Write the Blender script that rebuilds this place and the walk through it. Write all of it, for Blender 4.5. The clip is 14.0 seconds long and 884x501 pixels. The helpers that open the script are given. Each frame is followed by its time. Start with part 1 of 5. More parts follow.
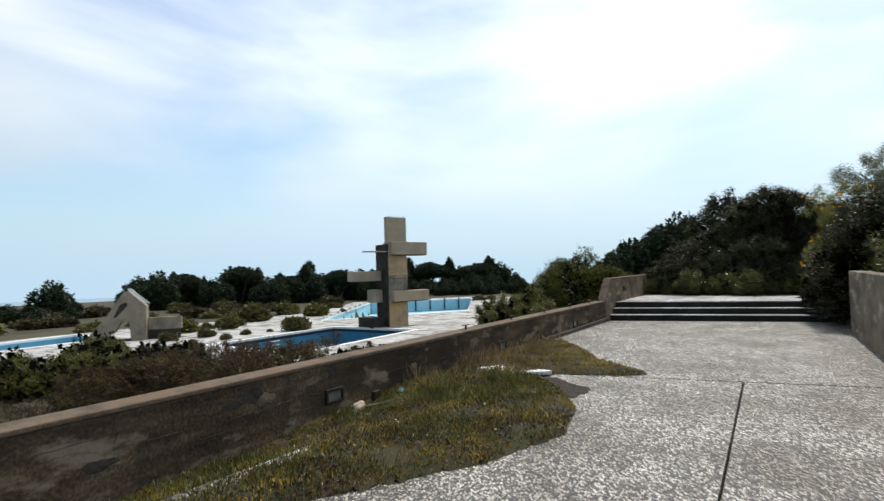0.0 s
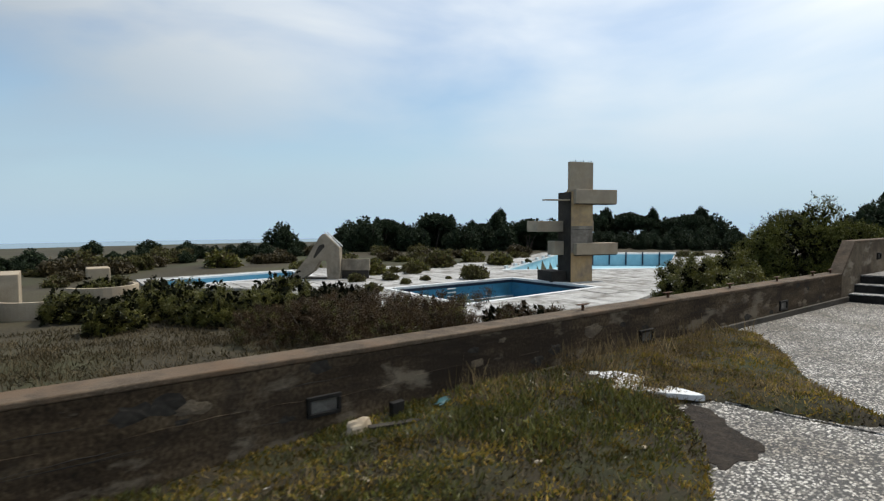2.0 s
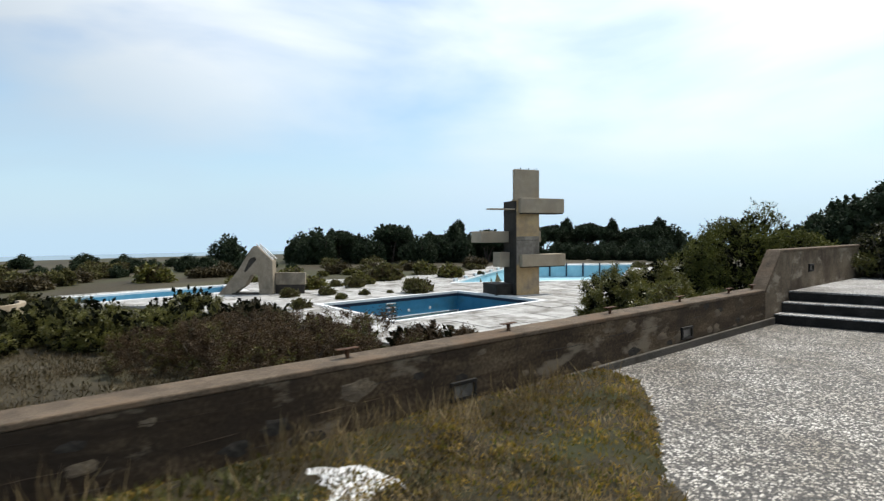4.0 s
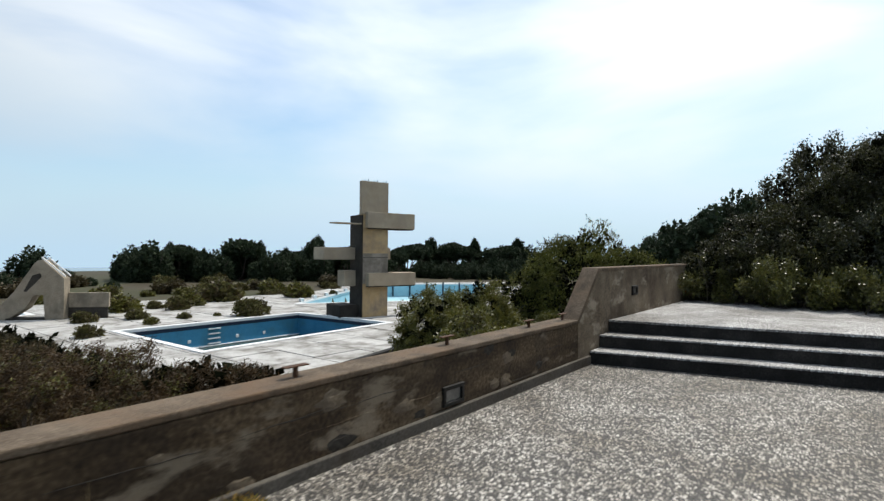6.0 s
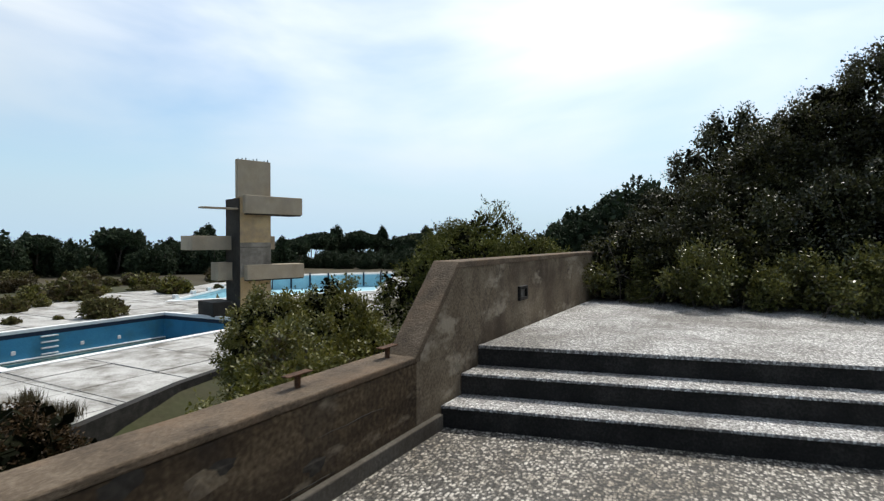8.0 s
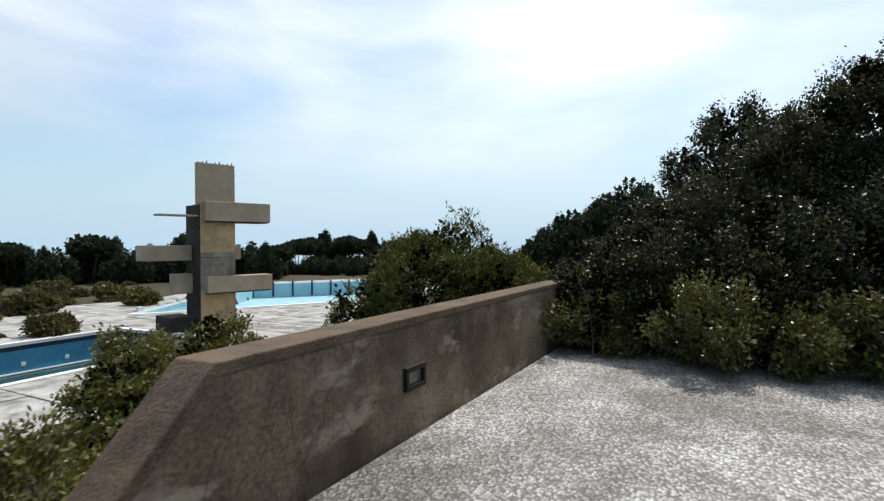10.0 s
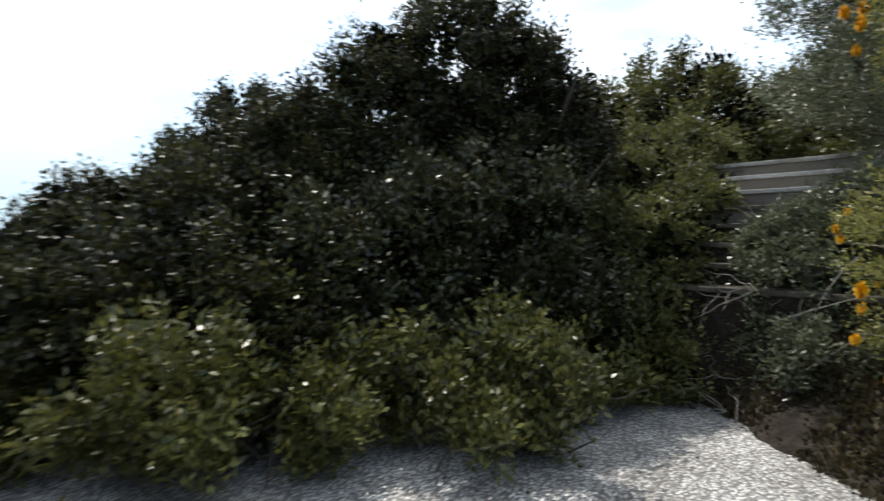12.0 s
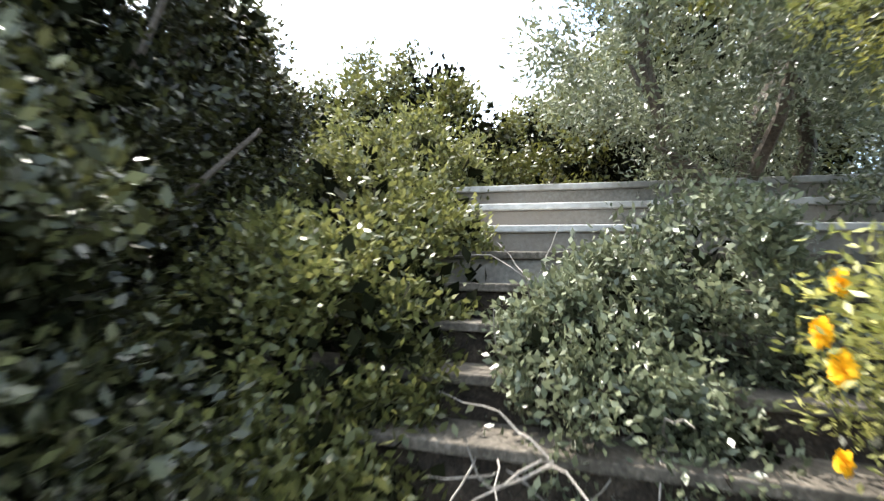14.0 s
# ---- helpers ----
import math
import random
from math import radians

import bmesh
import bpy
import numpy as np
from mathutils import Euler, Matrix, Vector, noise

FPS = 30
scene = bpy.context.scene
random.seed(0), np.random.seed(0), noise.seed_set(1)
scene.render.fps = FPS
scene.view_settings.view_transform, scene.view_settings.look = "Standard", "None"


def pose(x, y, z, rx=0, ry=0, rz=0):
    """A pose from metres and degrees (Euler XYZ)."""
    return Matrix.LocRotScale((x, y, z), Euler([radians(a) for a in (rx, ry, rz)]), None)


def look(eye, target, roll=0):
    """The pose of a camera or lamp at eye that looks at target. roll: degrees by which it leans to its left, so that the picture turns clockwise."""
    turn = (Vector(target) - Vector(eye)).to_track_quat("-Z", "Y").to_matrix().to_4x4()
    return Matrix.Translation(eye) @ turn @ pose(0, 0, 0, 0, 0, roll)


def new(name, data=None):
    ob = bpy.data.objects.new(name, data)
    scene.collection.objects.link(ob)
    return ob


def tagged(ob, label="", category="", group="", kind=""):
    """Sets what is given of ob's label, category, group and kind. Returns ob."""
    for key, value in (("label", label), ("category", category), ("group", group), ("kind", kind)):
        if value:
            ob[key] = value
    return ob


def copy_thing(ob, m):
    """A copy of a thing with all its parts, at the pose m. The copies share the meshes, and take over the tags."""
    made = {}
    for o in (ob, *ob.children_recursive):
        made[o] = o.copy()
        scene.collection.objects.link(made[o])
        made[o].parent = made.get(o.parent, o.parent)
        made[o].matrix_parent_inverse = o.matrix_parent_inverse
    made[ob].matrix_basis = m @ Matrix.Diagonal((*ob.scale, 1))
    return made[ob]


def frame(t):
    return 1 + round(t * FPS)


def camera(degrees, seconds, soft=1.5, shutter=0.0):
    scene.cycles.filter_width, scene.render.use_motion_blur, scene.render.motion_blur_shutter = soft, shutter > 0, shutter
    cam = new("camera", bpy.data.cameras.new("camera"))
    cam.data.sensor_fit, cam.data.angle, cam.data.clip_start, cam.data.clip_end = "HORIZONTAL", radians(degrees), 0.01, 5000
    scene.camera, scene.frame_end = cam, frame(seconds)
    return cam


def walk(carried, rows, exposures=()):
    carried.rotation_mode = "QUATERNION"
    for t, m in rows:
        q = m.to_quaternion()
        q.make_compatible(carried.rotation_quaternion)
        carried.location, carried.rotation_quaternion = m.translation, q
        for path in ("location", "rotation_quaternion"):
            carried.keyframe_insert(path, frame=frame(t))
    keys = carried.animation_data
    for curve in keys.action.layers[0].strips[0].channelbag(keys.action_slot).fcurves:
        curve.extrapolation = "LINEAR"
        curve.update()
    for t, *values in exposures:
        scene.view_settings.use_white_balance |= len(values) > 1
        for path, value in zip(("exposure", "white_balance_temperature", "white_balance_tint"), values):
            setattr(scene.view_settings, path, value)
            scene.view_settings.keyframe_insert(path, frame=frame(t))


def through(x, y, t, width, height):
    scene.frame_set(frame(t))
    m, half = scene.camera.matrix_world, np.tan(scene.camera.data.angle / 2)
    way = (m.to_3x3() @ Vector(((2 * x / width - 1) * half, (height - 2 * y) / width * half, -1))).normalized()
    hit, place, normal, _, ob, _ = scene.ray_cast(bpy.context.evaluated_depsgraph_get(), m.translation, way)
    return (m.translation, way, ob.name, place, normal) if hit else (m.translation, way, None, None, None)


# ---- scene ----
cam = camera(78.6, 14.0, soft=1.3, shutter=0.35)
PATH = [
    (0, (4.955, -17.059, 1.754), (3.862, -15.386, 1.823), -1.6),
    (0.5, (4.949, -16.284, 1.834), (3.69, -14.732, 1.932), -1.3),
    (1, (4.735, -15.451, 1.812), (3.346, -14.014, 1.886), -0.6),
    (1.5, (4.472, -14.727, 1.748), (2.972, -13.403, 1.752), 0.0),
    (2, (4.312, -13.908, 1.776), (2.691, -12.742, 1.667), -0.2),
    (4.5, (3.555, -9.695, 1.618), (2.063, -8.364, 1.587), -0.7),
    (5, (3.318, -8.735, 1.57), (1.969, -7.259, 1.532), -0.4),
    (5.5, (3.231, -8.136, 1.552), (1.969, -6.585, 1.51), 0.1),
    (6, (2.946, -7.142, 1.525), (1.723, -5.559, 1.529), 0.6),
    (6.5, (2.711, -6.327, 1.492), (1.55, -4.701, 1.58), 1.2),
    (7, (2.441, -5.448, 1.535), (1.389, -3.748, 1.576), 0.4),
    (7.5, (2.247, -4.538, 1.482), (1.265, -2.796, 1.444), -0.1),
    (8, (2.068, -3.762, 1.492), (1.112, -2.005, 1.455), 0.1),
    (10.5, (1.70, -0.48, 1.822), (0.768, 1.290, 1.803), -0.5),
    (11, (1.542, 0.258, 1.718), (1.036, 2.193, 1.728), 2.8),
    (11.5, (1.71, 0.994, 1.82), (1.826, 2.991, 1.798), 2.6),
    (12, (2.059, 1.637, 1.804), (2.727, 3.522, 1.778), 0.5),
    (12.5, (2.419, 1.973, 1.795), (3.408, 3.711, 1.822), -1.8),
    (13, (2.803, 2.491, 1.902), (4.04, 4.062, 1.958), -0.8),
    (13.5, (3.45, 3.241, 1.916), (4.834, 4.682, 2.006), 0.5),
    (14, (4.221, 3.862, 1.99), (5.68, 5.224, 2.127), 1.7),
]
walk(cam, [(t, look(eye, target, roll)) for t, eye, target, roll in PATH],
     exposures=[(0, -0.42), (0.8, -0.6), (2.2, -0.7), (4.3, -0.35), (5.5, -0.42), (8, -0.5), (10.8, -0.5), (11.4, -0.5), (12.0, -0.1), (12.5, 0.8), (13, 1.1), (13.5, 1.62), (14, 1.85)])

# ---- world and sun ----
SUN_AZ, SUN_EL = -3.0, 58.0      # degrees from +y towards -x; height
world = bpy.data.worlds.new("sky")
scene.world = world
world.use_nodes = True
wn, wl = world.node_tree.nodes, world.node_tree.links
wn.clear()
sky = wn.new("ShaderNodeTexSky")
sky.sky_type, sky.sun_disc = "NISHITA", False
sky.sun_elevation, sky.sun_rotation = radians(SUN_EL), radians(-SUN_AZ)
sky.air_density, sky.dust_density, sky.ozone_density = 1.25, 0.6, 1.8
geo = wn.new("ShaderNodeTexCoord")
flat = wn.new("ShaderNodeMapping")
flat.inputs["Scale"].default_value = (1.1, 2.0, 5.5)
flat.inputs["Rotation"].default_value = (0.0, 0.12, 0.6)
cl = wn.new("ShaderNodeTexNoise")
cl.inputs["Scale"].default_value, cl.inputs["Detail"].default_value, cl.inputs["Roughness"].default_value = 1.0, 6.0, 0.46
cl.inputs["Distortion"].default_value = 0.35
ramp = wn.new("ShaderNodeValToRGB")
ramp.color_ramp.elements[0].position, ramp.color_ramp.elements[1].position = 0.37, 0.62
ramp.color_ramp.elements[0].color, ramp.color_ramp.elements[1].color = (0.1, 0.1, 0.1, 1), (0.94, 0.94, 0.94, 1)
white = wn.new("ShaderNodeMixRGB")
bgd = wn.new("ShaderNodeBackground")
bgd.inputs["Strength"].default_value = 0.14
wout = wn.new("ShaderNodeOutputWorld")
wl.new(geo.outputs["Generated"], flat.inputs["Vector"])
wl.new(flat.outputs["Vector"], cl.inputs["Vector"])
wl.new(cl.outputs["Fac"], ramp.inputs["Fac"])
dot = wn.new("ShaderNodeVectorMath")
dot.operation = "DOT_PRODUCT"
dot.inputs[1].default_value = (-math.sin(radians(SUN_AZ)) * math.cos(radians(SUN_EL)), math.cos(radians(SUN_AZ)) * math.cos(radians(SUN_EL)), math.sin(radians(SUN_EL)))
wl.new(geo.outputs["Generated"], dot.inputs[0])
haze = wn.new("ShaderNodeMapRange")
haze.inputs["From Min"].default_value, haze.inputs["From Max"].default_value = 0.66, 1.0
haze.inputs["To Min"].default_value, haze.inputs["To Max"].default_value = 0.0, 0.9
wl.new(dot.outputs["Value"], haze.inputs["Value"])
# clouds are brightest towards the sun
scatter = wn.new("ShaderNodeMapRange")
scatter.interpolation_type = "SMOOTHSTEP"
scatter.inputs["From Min"].default_value, scatter.inputs["From Max"].default_value = -0.05, 0.72
wl.new(dot.outputs["Value"], scatter.inputs["Value"])
cloud = wn.new("ShaderNodeMixRGB")
cloud.inputs["Color1"].default_value, cloud.inputs["Color2"].default_value = (3.9, 4.7, 5.5, 1), (11.6, 12.2, 12.5, 1)
wl.new(scatter.outputs["Result"], cloud.inputs["Fac"])
wl.new(cloud.outputs["Color"], white.inputs["Color2"])
veil = wn.new("ShaderNodeMath")
veil.operation, veil.use_clamp = "ADD", True
wl.new(ramp.outputs["Color"], veil.inputs[0])
wl.new(haze.outputs["Result"], veil.inputs[1])
wl.new(veil.outputs[0], white.inputs["Fac"])
clear = wn.new("ShaderNodeMixRGB")
clear.blend_type, clear.inputs["Fac"].default_value, clear.inputs["Color2"].default_value = "MULTIPLY", 1.0, (1.22, 1.36, 1.46, 1)
wl.new(sky.outputs["Color"], clear.inputs["Color1"])
wl.new(clear.outputs["Color"], white.inputs["Color1"])
low = wn.new("ShaderNodeSeparateXYZ")
wl.new(geo.outputs["Generated"], low.inputs["Vector"])
near = wn.new("ShaderNodeMapRange")
near.inputs["From Min"].default_value, near.inputs["From Max"].default_value = 0.0, 0.3
near.inputs["To Min"].default_value, near.inputs["To Max"].default_value = 0.92, 0.0
wl.new(low.outputs["Z"], near.inputs["Value"])
mist = wn.new("ShaderNodeMixRGB")
mist.inputs["Color2"].default_value = (5.2, 7.2, 8.9, 1)
wl.new(near.outputs["Result"], mist.inputs["Fac"])
wl.new(white.outputs["Color"], mist.inputs["Color1"])
wl.new(mist.outputs["Color"], bgd.inputs["Color"])
wl.new(bgd.outputs["Background"], wout.inputs["Surface"])

sun = new("sun", bpy.data.lights.new("sun", "SUN"))
sun.data.energy, sun.data.angle, sun.data.color = 5.0, radians(0.6), (1.0, 0.95, 0.87)
sd = Vector((-math.sin(radians(SUN_AZ)) * math.cos(radians(SUN_EL)), math.cos(radians(SUN_AZ)) * math.cos(radians(SUN_EL)), math.sin(radians(SUN_EL))))
sun.matrix_world = look(sd * 80, (0, 0, 0))


# ---- materials ----
def material(name, colours, scale=2.0, fine=40.0, rough=0.85, bump=0.3, metal=0.0, random_amount=0.0, stretch=(1, 1, 1), stain=None, stain_scale=0.6, spec=0.3, drip=None, patch=None):
    """A surface of two or three colours mixed by coarse and fine noise, with relief; stain: a colour in patches."""
    m = bpy.data.materials.new(name)
    m.use_nodes = True
    n, l = m.node_tree.nodes, m.node_tree.links
    b = n["Principled BSDF"]
    tc = n.new("ShaderNodeTexCoord")
    mp = n.new("ShaderNodeMapping")
    mp.inputs["Scale"].default_value = stretch
    l.new(tc.outputs["Object"], mp.inputs["Vector"])
    a = n.new("ShaderNodeTexNoise")
    a.inputs["Scale"].default_value, a.inputs["Detail"].default_value, a.inputs["Roughness"].default_value = scale, 6.0, 0.6
    f = n.new("ShaderNodeTexNoise")
    f.inputs["Scale"].default_value, f.inputs["Detail"].default_value = fine, 3.0
    l.new(mp.outputs["Vector"], a.inputs["Vector"])
    l.new(tc.outputs["Object"], f.inputs["Vector"])
    mix = n.new("ShaderNodeMath")
    mix.operation = "MULTIPLY_ADD"
    mix.inputs[1].default_value = 0.45
    l.new(f.outputs["Fac"], mix.inputs[0])
    half = n.new("ShaderNodeMath")
    half.operation = "MULTIPLY"
    half.inputs[1].default_value = 0.6
    l.new(a.outputs["Fac"], half.inputs[0])
    l.new(half.outputs[0], mix.inputs[2])
    r = n.new("ShaderNodeValToRGB")
    while len(r.color_ramp.elements) < len(colours):
        r.color_ramp.elements.new(0.5)
    for i, c in enumerate(colours):
        r.color_ramp.elements[i].position = 0.36 + 0.32 * i / max(1, len(colours) - 1)
        r.color_ramp.elements[i].color = (*c, 1)
    l.new(mix.outputs[0], r.inputs["Fac"])
    col = r.outputs["Color"]
    if stain:
        s = n.new("ShaderNodeTexNoise")
        s.inputs["Scale"].default_value, s.inputs["Detail"].default_value, s.inputs["Roughness"].default_value = stain_scale, 8.0, 0.65
        l.new(mp.outputs["Vector"], s.inputs["Vector"])
        sr = n.new("ShaderNodeValToRGB")
        sr.color_ramp.elements[0].position, sr.color_ramp.elements[1].position = 0.46, 0.66
        l.new(s.outputs["Fac"], sr.inputs["Fac"])
        mx = n.new("ShaderNodeMixRGB")
        mx.inputs["Color2"].default_value = (*stain, 1)
        l.new(sr.outputs["Color"], mx.inputs["Fac"])
        l.new(col, mx.inputs["Color1"])
        col = mx.outputs["Color"]
    for tone, sc, lo, hi in ((drip, (1.0, 2.6, 0.9), 0.52, 0.72), (patch, (2.2, 1.1, 2.6), 0.56, 0.63)):
        if not tone:
            continue
        dm = n.new("ShaderNodeMapping")
        dm.inputs["Scale"].default_value, dm.inputs["Location"].default_value = sc, (3.1, sc[0], 1.7)
        l.new(tc.outputs["Object"], dm.inputs["Vector"])
        dn = n.new("ShaderNodeTexNoise")
        dn.inputs["Scale"].default_value, dn.inputs["Detail"].default_value, dn.inputs["Roughness"].default_value = 1.0, 9.0, 0.6
        l.new(dm.outputs["Vector"], dn.inputs["Vector"])
        dr = n.new("ShaderNodeValToRGB")
        dr.color_ramp.elements[0].position, dr.color_ramp.elements[1].position = lo, hi
        dr.color_ramp.elements[1].color = (0.85, 0.85, 0.85, 1)
        l.new(dn.outputs["Fac"], dr.inputs["Fac"])
        dx = n.new("ShaderNodeMixRGB")
        dx.inputs["Color2"].default_value = (*tone, 1)
        l.new(dr.outputs["Color"], dx.inputs["Fac"])
        l.new(col, dx.inputs["Color1"])
        col = dx.outputs["Color"]
    if patch:
        wv = n.new("ShaderNodeTexNoise")
        wv.inputs["Scale"].default_value, wv.inputs["Detail"].default_value = 2.2, 5.0
        l.new(tc.outputs["Object"], wv.inputs["Vector"])
        wa = n.new("ShaderNodeMixRGB")
        wa.blend_type, wa.inputs["Fac"].default_value = "LINEAR_LIGHT", 0.45
        l.new(tc.outputs["Object"], wa.inputs["Color1"])
        l.new(wv.outputs["Color"], wa.inputs["Color2"])
        vc = n.new("ShaderNodeTexVoronoi")
        vc.feature, vc.inputs["Scale"].default_value = "DISTANCE_TO_EDGE", 0.8
        l.new(wa.outputs["Color"], vc.inputs["Vector"])
        vr = n.new("ShaderNodeValToRGB")
        vr.color_ramp.elements[0].position, vr.color_ramp.elements[1].position = 0.0, 0.012
        vr.color_ramp.elements[0].color, vr.color_ramp.elements[1].color = (0.4, 0.4, 0.4, 1), (0, 0, 0, 1)
        l.new(vc.outputs["Distance"], vr.inputs["Fac"])
        vx = n.new("ShaderNodeMixRGB")
        vx.inputs["Color2"].default_value = (0.012, 0.009, 0.007, 1)
        l.new(vr.outputs["Color"], vx.inputs["Fac"])
        l.new(col, vx.inputs["Color1"])
        col = vx.outputs["Color"]
    if random_amount:
        oi = n.new("ShaderNodeNewGeometry")
        hs = n.new("ShaderNodeHueSaturation")
        mr = n.new("ShaderNodeMapRange")
        mr.inputs["To Min"].default_value, mr.inputs["To Max"].default_value = 1 - random_amount, 1 + random_amount
        l.new(oi.outputs["Random Per Island"], mr.inputs["Value"])
        l.new(mr.outputs["Result"], hs.inputs["Value"])
        l.new(col, hs.inputs["Color"])
        col = hs.outputs["Color"]
    l.new(col, b.inputs["Base Color"])
    b.inputs["Roughness"].default_value, b.inputs["Metallic"].default_value = rough, metal
    b.inputs["Specular IOR Level"].default_value = spec
    if bump:
        bp = n.new("ShaderNodeBump")
        bp.inputs["Strength"].default_value, bp.inputs["Distance"].default_value = bump, 0.02
        l.new(mix.outputs[0], bp.inputs["Height"])
        l.new(bp.outputs["Normal"], b.inputs["Normal"])
    return m


def pebble_material(name, size, dark, mid, light, stain):
    """Washed aggregate concrete: pale pebbles in a grey bed, with worn patches."""
    m = bpy.data.materials.new(name)
    m.use_nodes = True
    n, l = m.node_tree.nodes, m.node_tree.links
    b = n["Principled BSDF"]
    tc = n.new("ShaderNodeTexCoord")
    wob = n.new("ShaderNodeTexNoise")
    wob.inputs["Scale"].default_value = 1.0 / size * 0.8
    l.new(tc.outputs["Object"], wob.inputs["Vector"])
    addv = n.new("ShaderNodeMixRGB")
    addv.blend_type, addv.inputs["Fac"].default_value = "LINEAR_LIGHT", size * 0.35
    l.new(tc.outputs["Object"], addv.inputs["Color1"])
    l.new(wob.outputs["Color"], addv.inputs["Color2"])
    v = n.new("ShaderNodeTexVoronoi")
    v.inputs["Scale"].default_value = 1.0 / size
    l.new(addv.outputs["Color"], v.inputs["Vector"])
    sep = n.new("ShaderNodeSeparateColor")
    l.new(v.outputs["Color"], sep.inputs["Color"])
    r = n.new("ShaderNodeValToRGB")
    r.color_ramp.elements.new(0.5)
    for i, (p, c) in enumerate(((0.1, dark), (0.5, mid), (0.85, light))):
        r.color_ramp.elements[i].position, r.color_ramp.elements[i].color = p, (*c, 1)
    l.new(sep.outputs["Red"], r.inputs["Fac"])
    edge = n.new("ShaderNodeValToRGB")
    edge.color_ramp.elements[0].position, edge.color_ramp.elements[1].position = 0.42, 0.62
    edge.color_ramp.elements[0].color, edge.color_ramp.elements[1].color = (0, 0, 0, 1), (1, 1, 1, 1)
    l.new(v.outputs["Distance"], edge.inputs["Fac"])
    bed = n.new("ShaderNodeMixRGB")
    bed.inputs["Color2"].default_value = (*[0.55 * c for c in dark], 1)
    l.new(edge.outputs["Color"], bed.inputs["Fac"])
    l.new(r.outputs["Color"], bed.inputs["Color1"])
    s = n.new("ShaderNodeTexNoise")
    s.inputs["Scale"].default_value, s.inputs["Detail"].default_value, s.inputs["Roughness"].default_value = 0.9, 8.0, 0.68
    l.new(tc.outputs["Object"], s.inputs["Vector"])
    sr = n.new("ShaderNodeValToRGB")
    sr.color_ramp.elements[0].position, sr.color_ramp.elements[1].position = 0.40, 0.62
    sr.color_ramp.elements[1].color = (0.9, 0.9, 0.9, 1)
    l.new(s.outputs["Fac"], sr.inputs["Fac"])
    mx = n.new("ShaderNodeMixRGB")
    mx.blend_type = "MULTIPLY"
    mx.inputs["Color2"].default_value = (*stain, 1)
    l.new(sr.outputs["Color"], mx.inputs["Fac"])
    l.new(bed.outputs["Color"], mx.inputs["Color1"])
    l.new(mx.outputs["Color"], b.inputs["Base Color"])
    b.inputs["Roughness"].default_value = 0.62
    inv = n.new("ShaderNodeMath")
    inv.operation = "SUBTRACT"
    inv.inputs[0].default_value = 1.0
    l.new(v.outputs["Distance"], inv.inputs[1])
    bp = n.new("ShaderNodeBump")
    bp.inputs["Strength"].default_value, bp.inputs["Distance"].default_value = 0.9, size * 0.45
    l.new(inv.outputs[0], bp.inputs["Height"])
    l.new(bp.outputs["Normal"], b.inputs["Normal"])
    return m


def leaf_material(name, a, c, rough=0.42, through=0.25, spec=0.5, vary=0.35):
    """Foliage: two greens by leaf, glossy on top, some light shining through."""
    m = bpy.data.materials.new(name)
    m.use_nodes = True
    n, l = m.node_tree.nodes, m.node_tree.links
    b = n["Principled BSDF"]
    g = n.new("ShaderNodeNewGeometry")
    r = n.new("ShaderNodeValToRGB")
    r.color_ramp.elements[0].color, r.color_ramp.elements[1].color = (*a, 1), (*c, 1)
    l.new(g.outputs["Random Per Island"], r.inputs["Fac"])
    tc = n.new("ShaderNodeTexCoord")
    no = n.new("ShaderNodeTexNoise")
    no.inputs["Scale"].default_value, no.inputs["Detail"].default_value = 1.3, 3.0
    l.new(tc.outputs["Object"], no.inputs["Vector"])
    mr = n.new("ShaderNodeMapRange")
    mr.inputs["From Min"].default_value, mr.inputs["From Max"].default_value = 0.3, 0.7
    mr.inputs["To Min"].default_value, mr.inputs["To Max"].default_value = 1 - vary, 1 + vary
    l.new(no.outputs["Fac"], mr.inputs["Value"])
    hs = n.new("ShaderNodeHueSaturation")
    l.new(mr.outputs["Result"], hs.inputs["Value"])
    l.new(r.outputs["Color"], hs.inputs["Color"])
    l.new(hs.outputs["Color"], b.inputs["Base Color"])
    b.inputs["Roughness"].default_value = rough
    b.inputs["Specular IOR Level"].default_value = spec
    if through:
        tr = n.new("ShaderNodeBsdfTranslucent")
        l.new(hs.outputs["Color"], tr.inputs["Color"])
        ms = n.new("ShaderNodeMixShader")
        ms.inputs["Fac"].default_value = through
        l.new(b.outputs["BSDF"], ms.inputs[1])
        l.new(tr.outputs["BSDF"], ms.inputs[2])
        l.new(ms.outputs["Shader"], n["Material Output"].inputs["Surface"])
    return m


M_PEBBLE = pebble_material("washed_aggregate", 0.023, (0.055, 0.05, 0.042), (0.28, 0.258, 0.222), (0.74, 0.7, 0.635), (0.4, 0.36, 0.3))
M_UPPER = pebble_material("weathered_aggregate", 0.021, (0.3, 0.29, 0.28), (0.52, 0.51, 0.49), (0.76, 0.75, 0.73), (0.3, 0.28, 0.25))
# dark concrete tone that includes the shade on the step risers
M_STEP = material("dark_concrete_riser_shade", [(0.008, 0.0072, 0.0064), (0.018, 0.0165, 0.0145), (0.042, 0.038, 0.033)], 3, 60, 0.9, 0.5)
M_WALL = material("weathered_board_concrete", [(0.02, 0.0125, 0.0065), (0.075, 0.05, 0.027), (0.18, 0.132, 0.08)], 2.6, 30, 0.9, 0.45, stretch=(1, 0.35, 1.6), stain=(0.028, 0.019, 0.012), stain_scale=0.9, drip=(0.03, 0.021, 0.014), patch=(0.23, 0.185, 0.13))
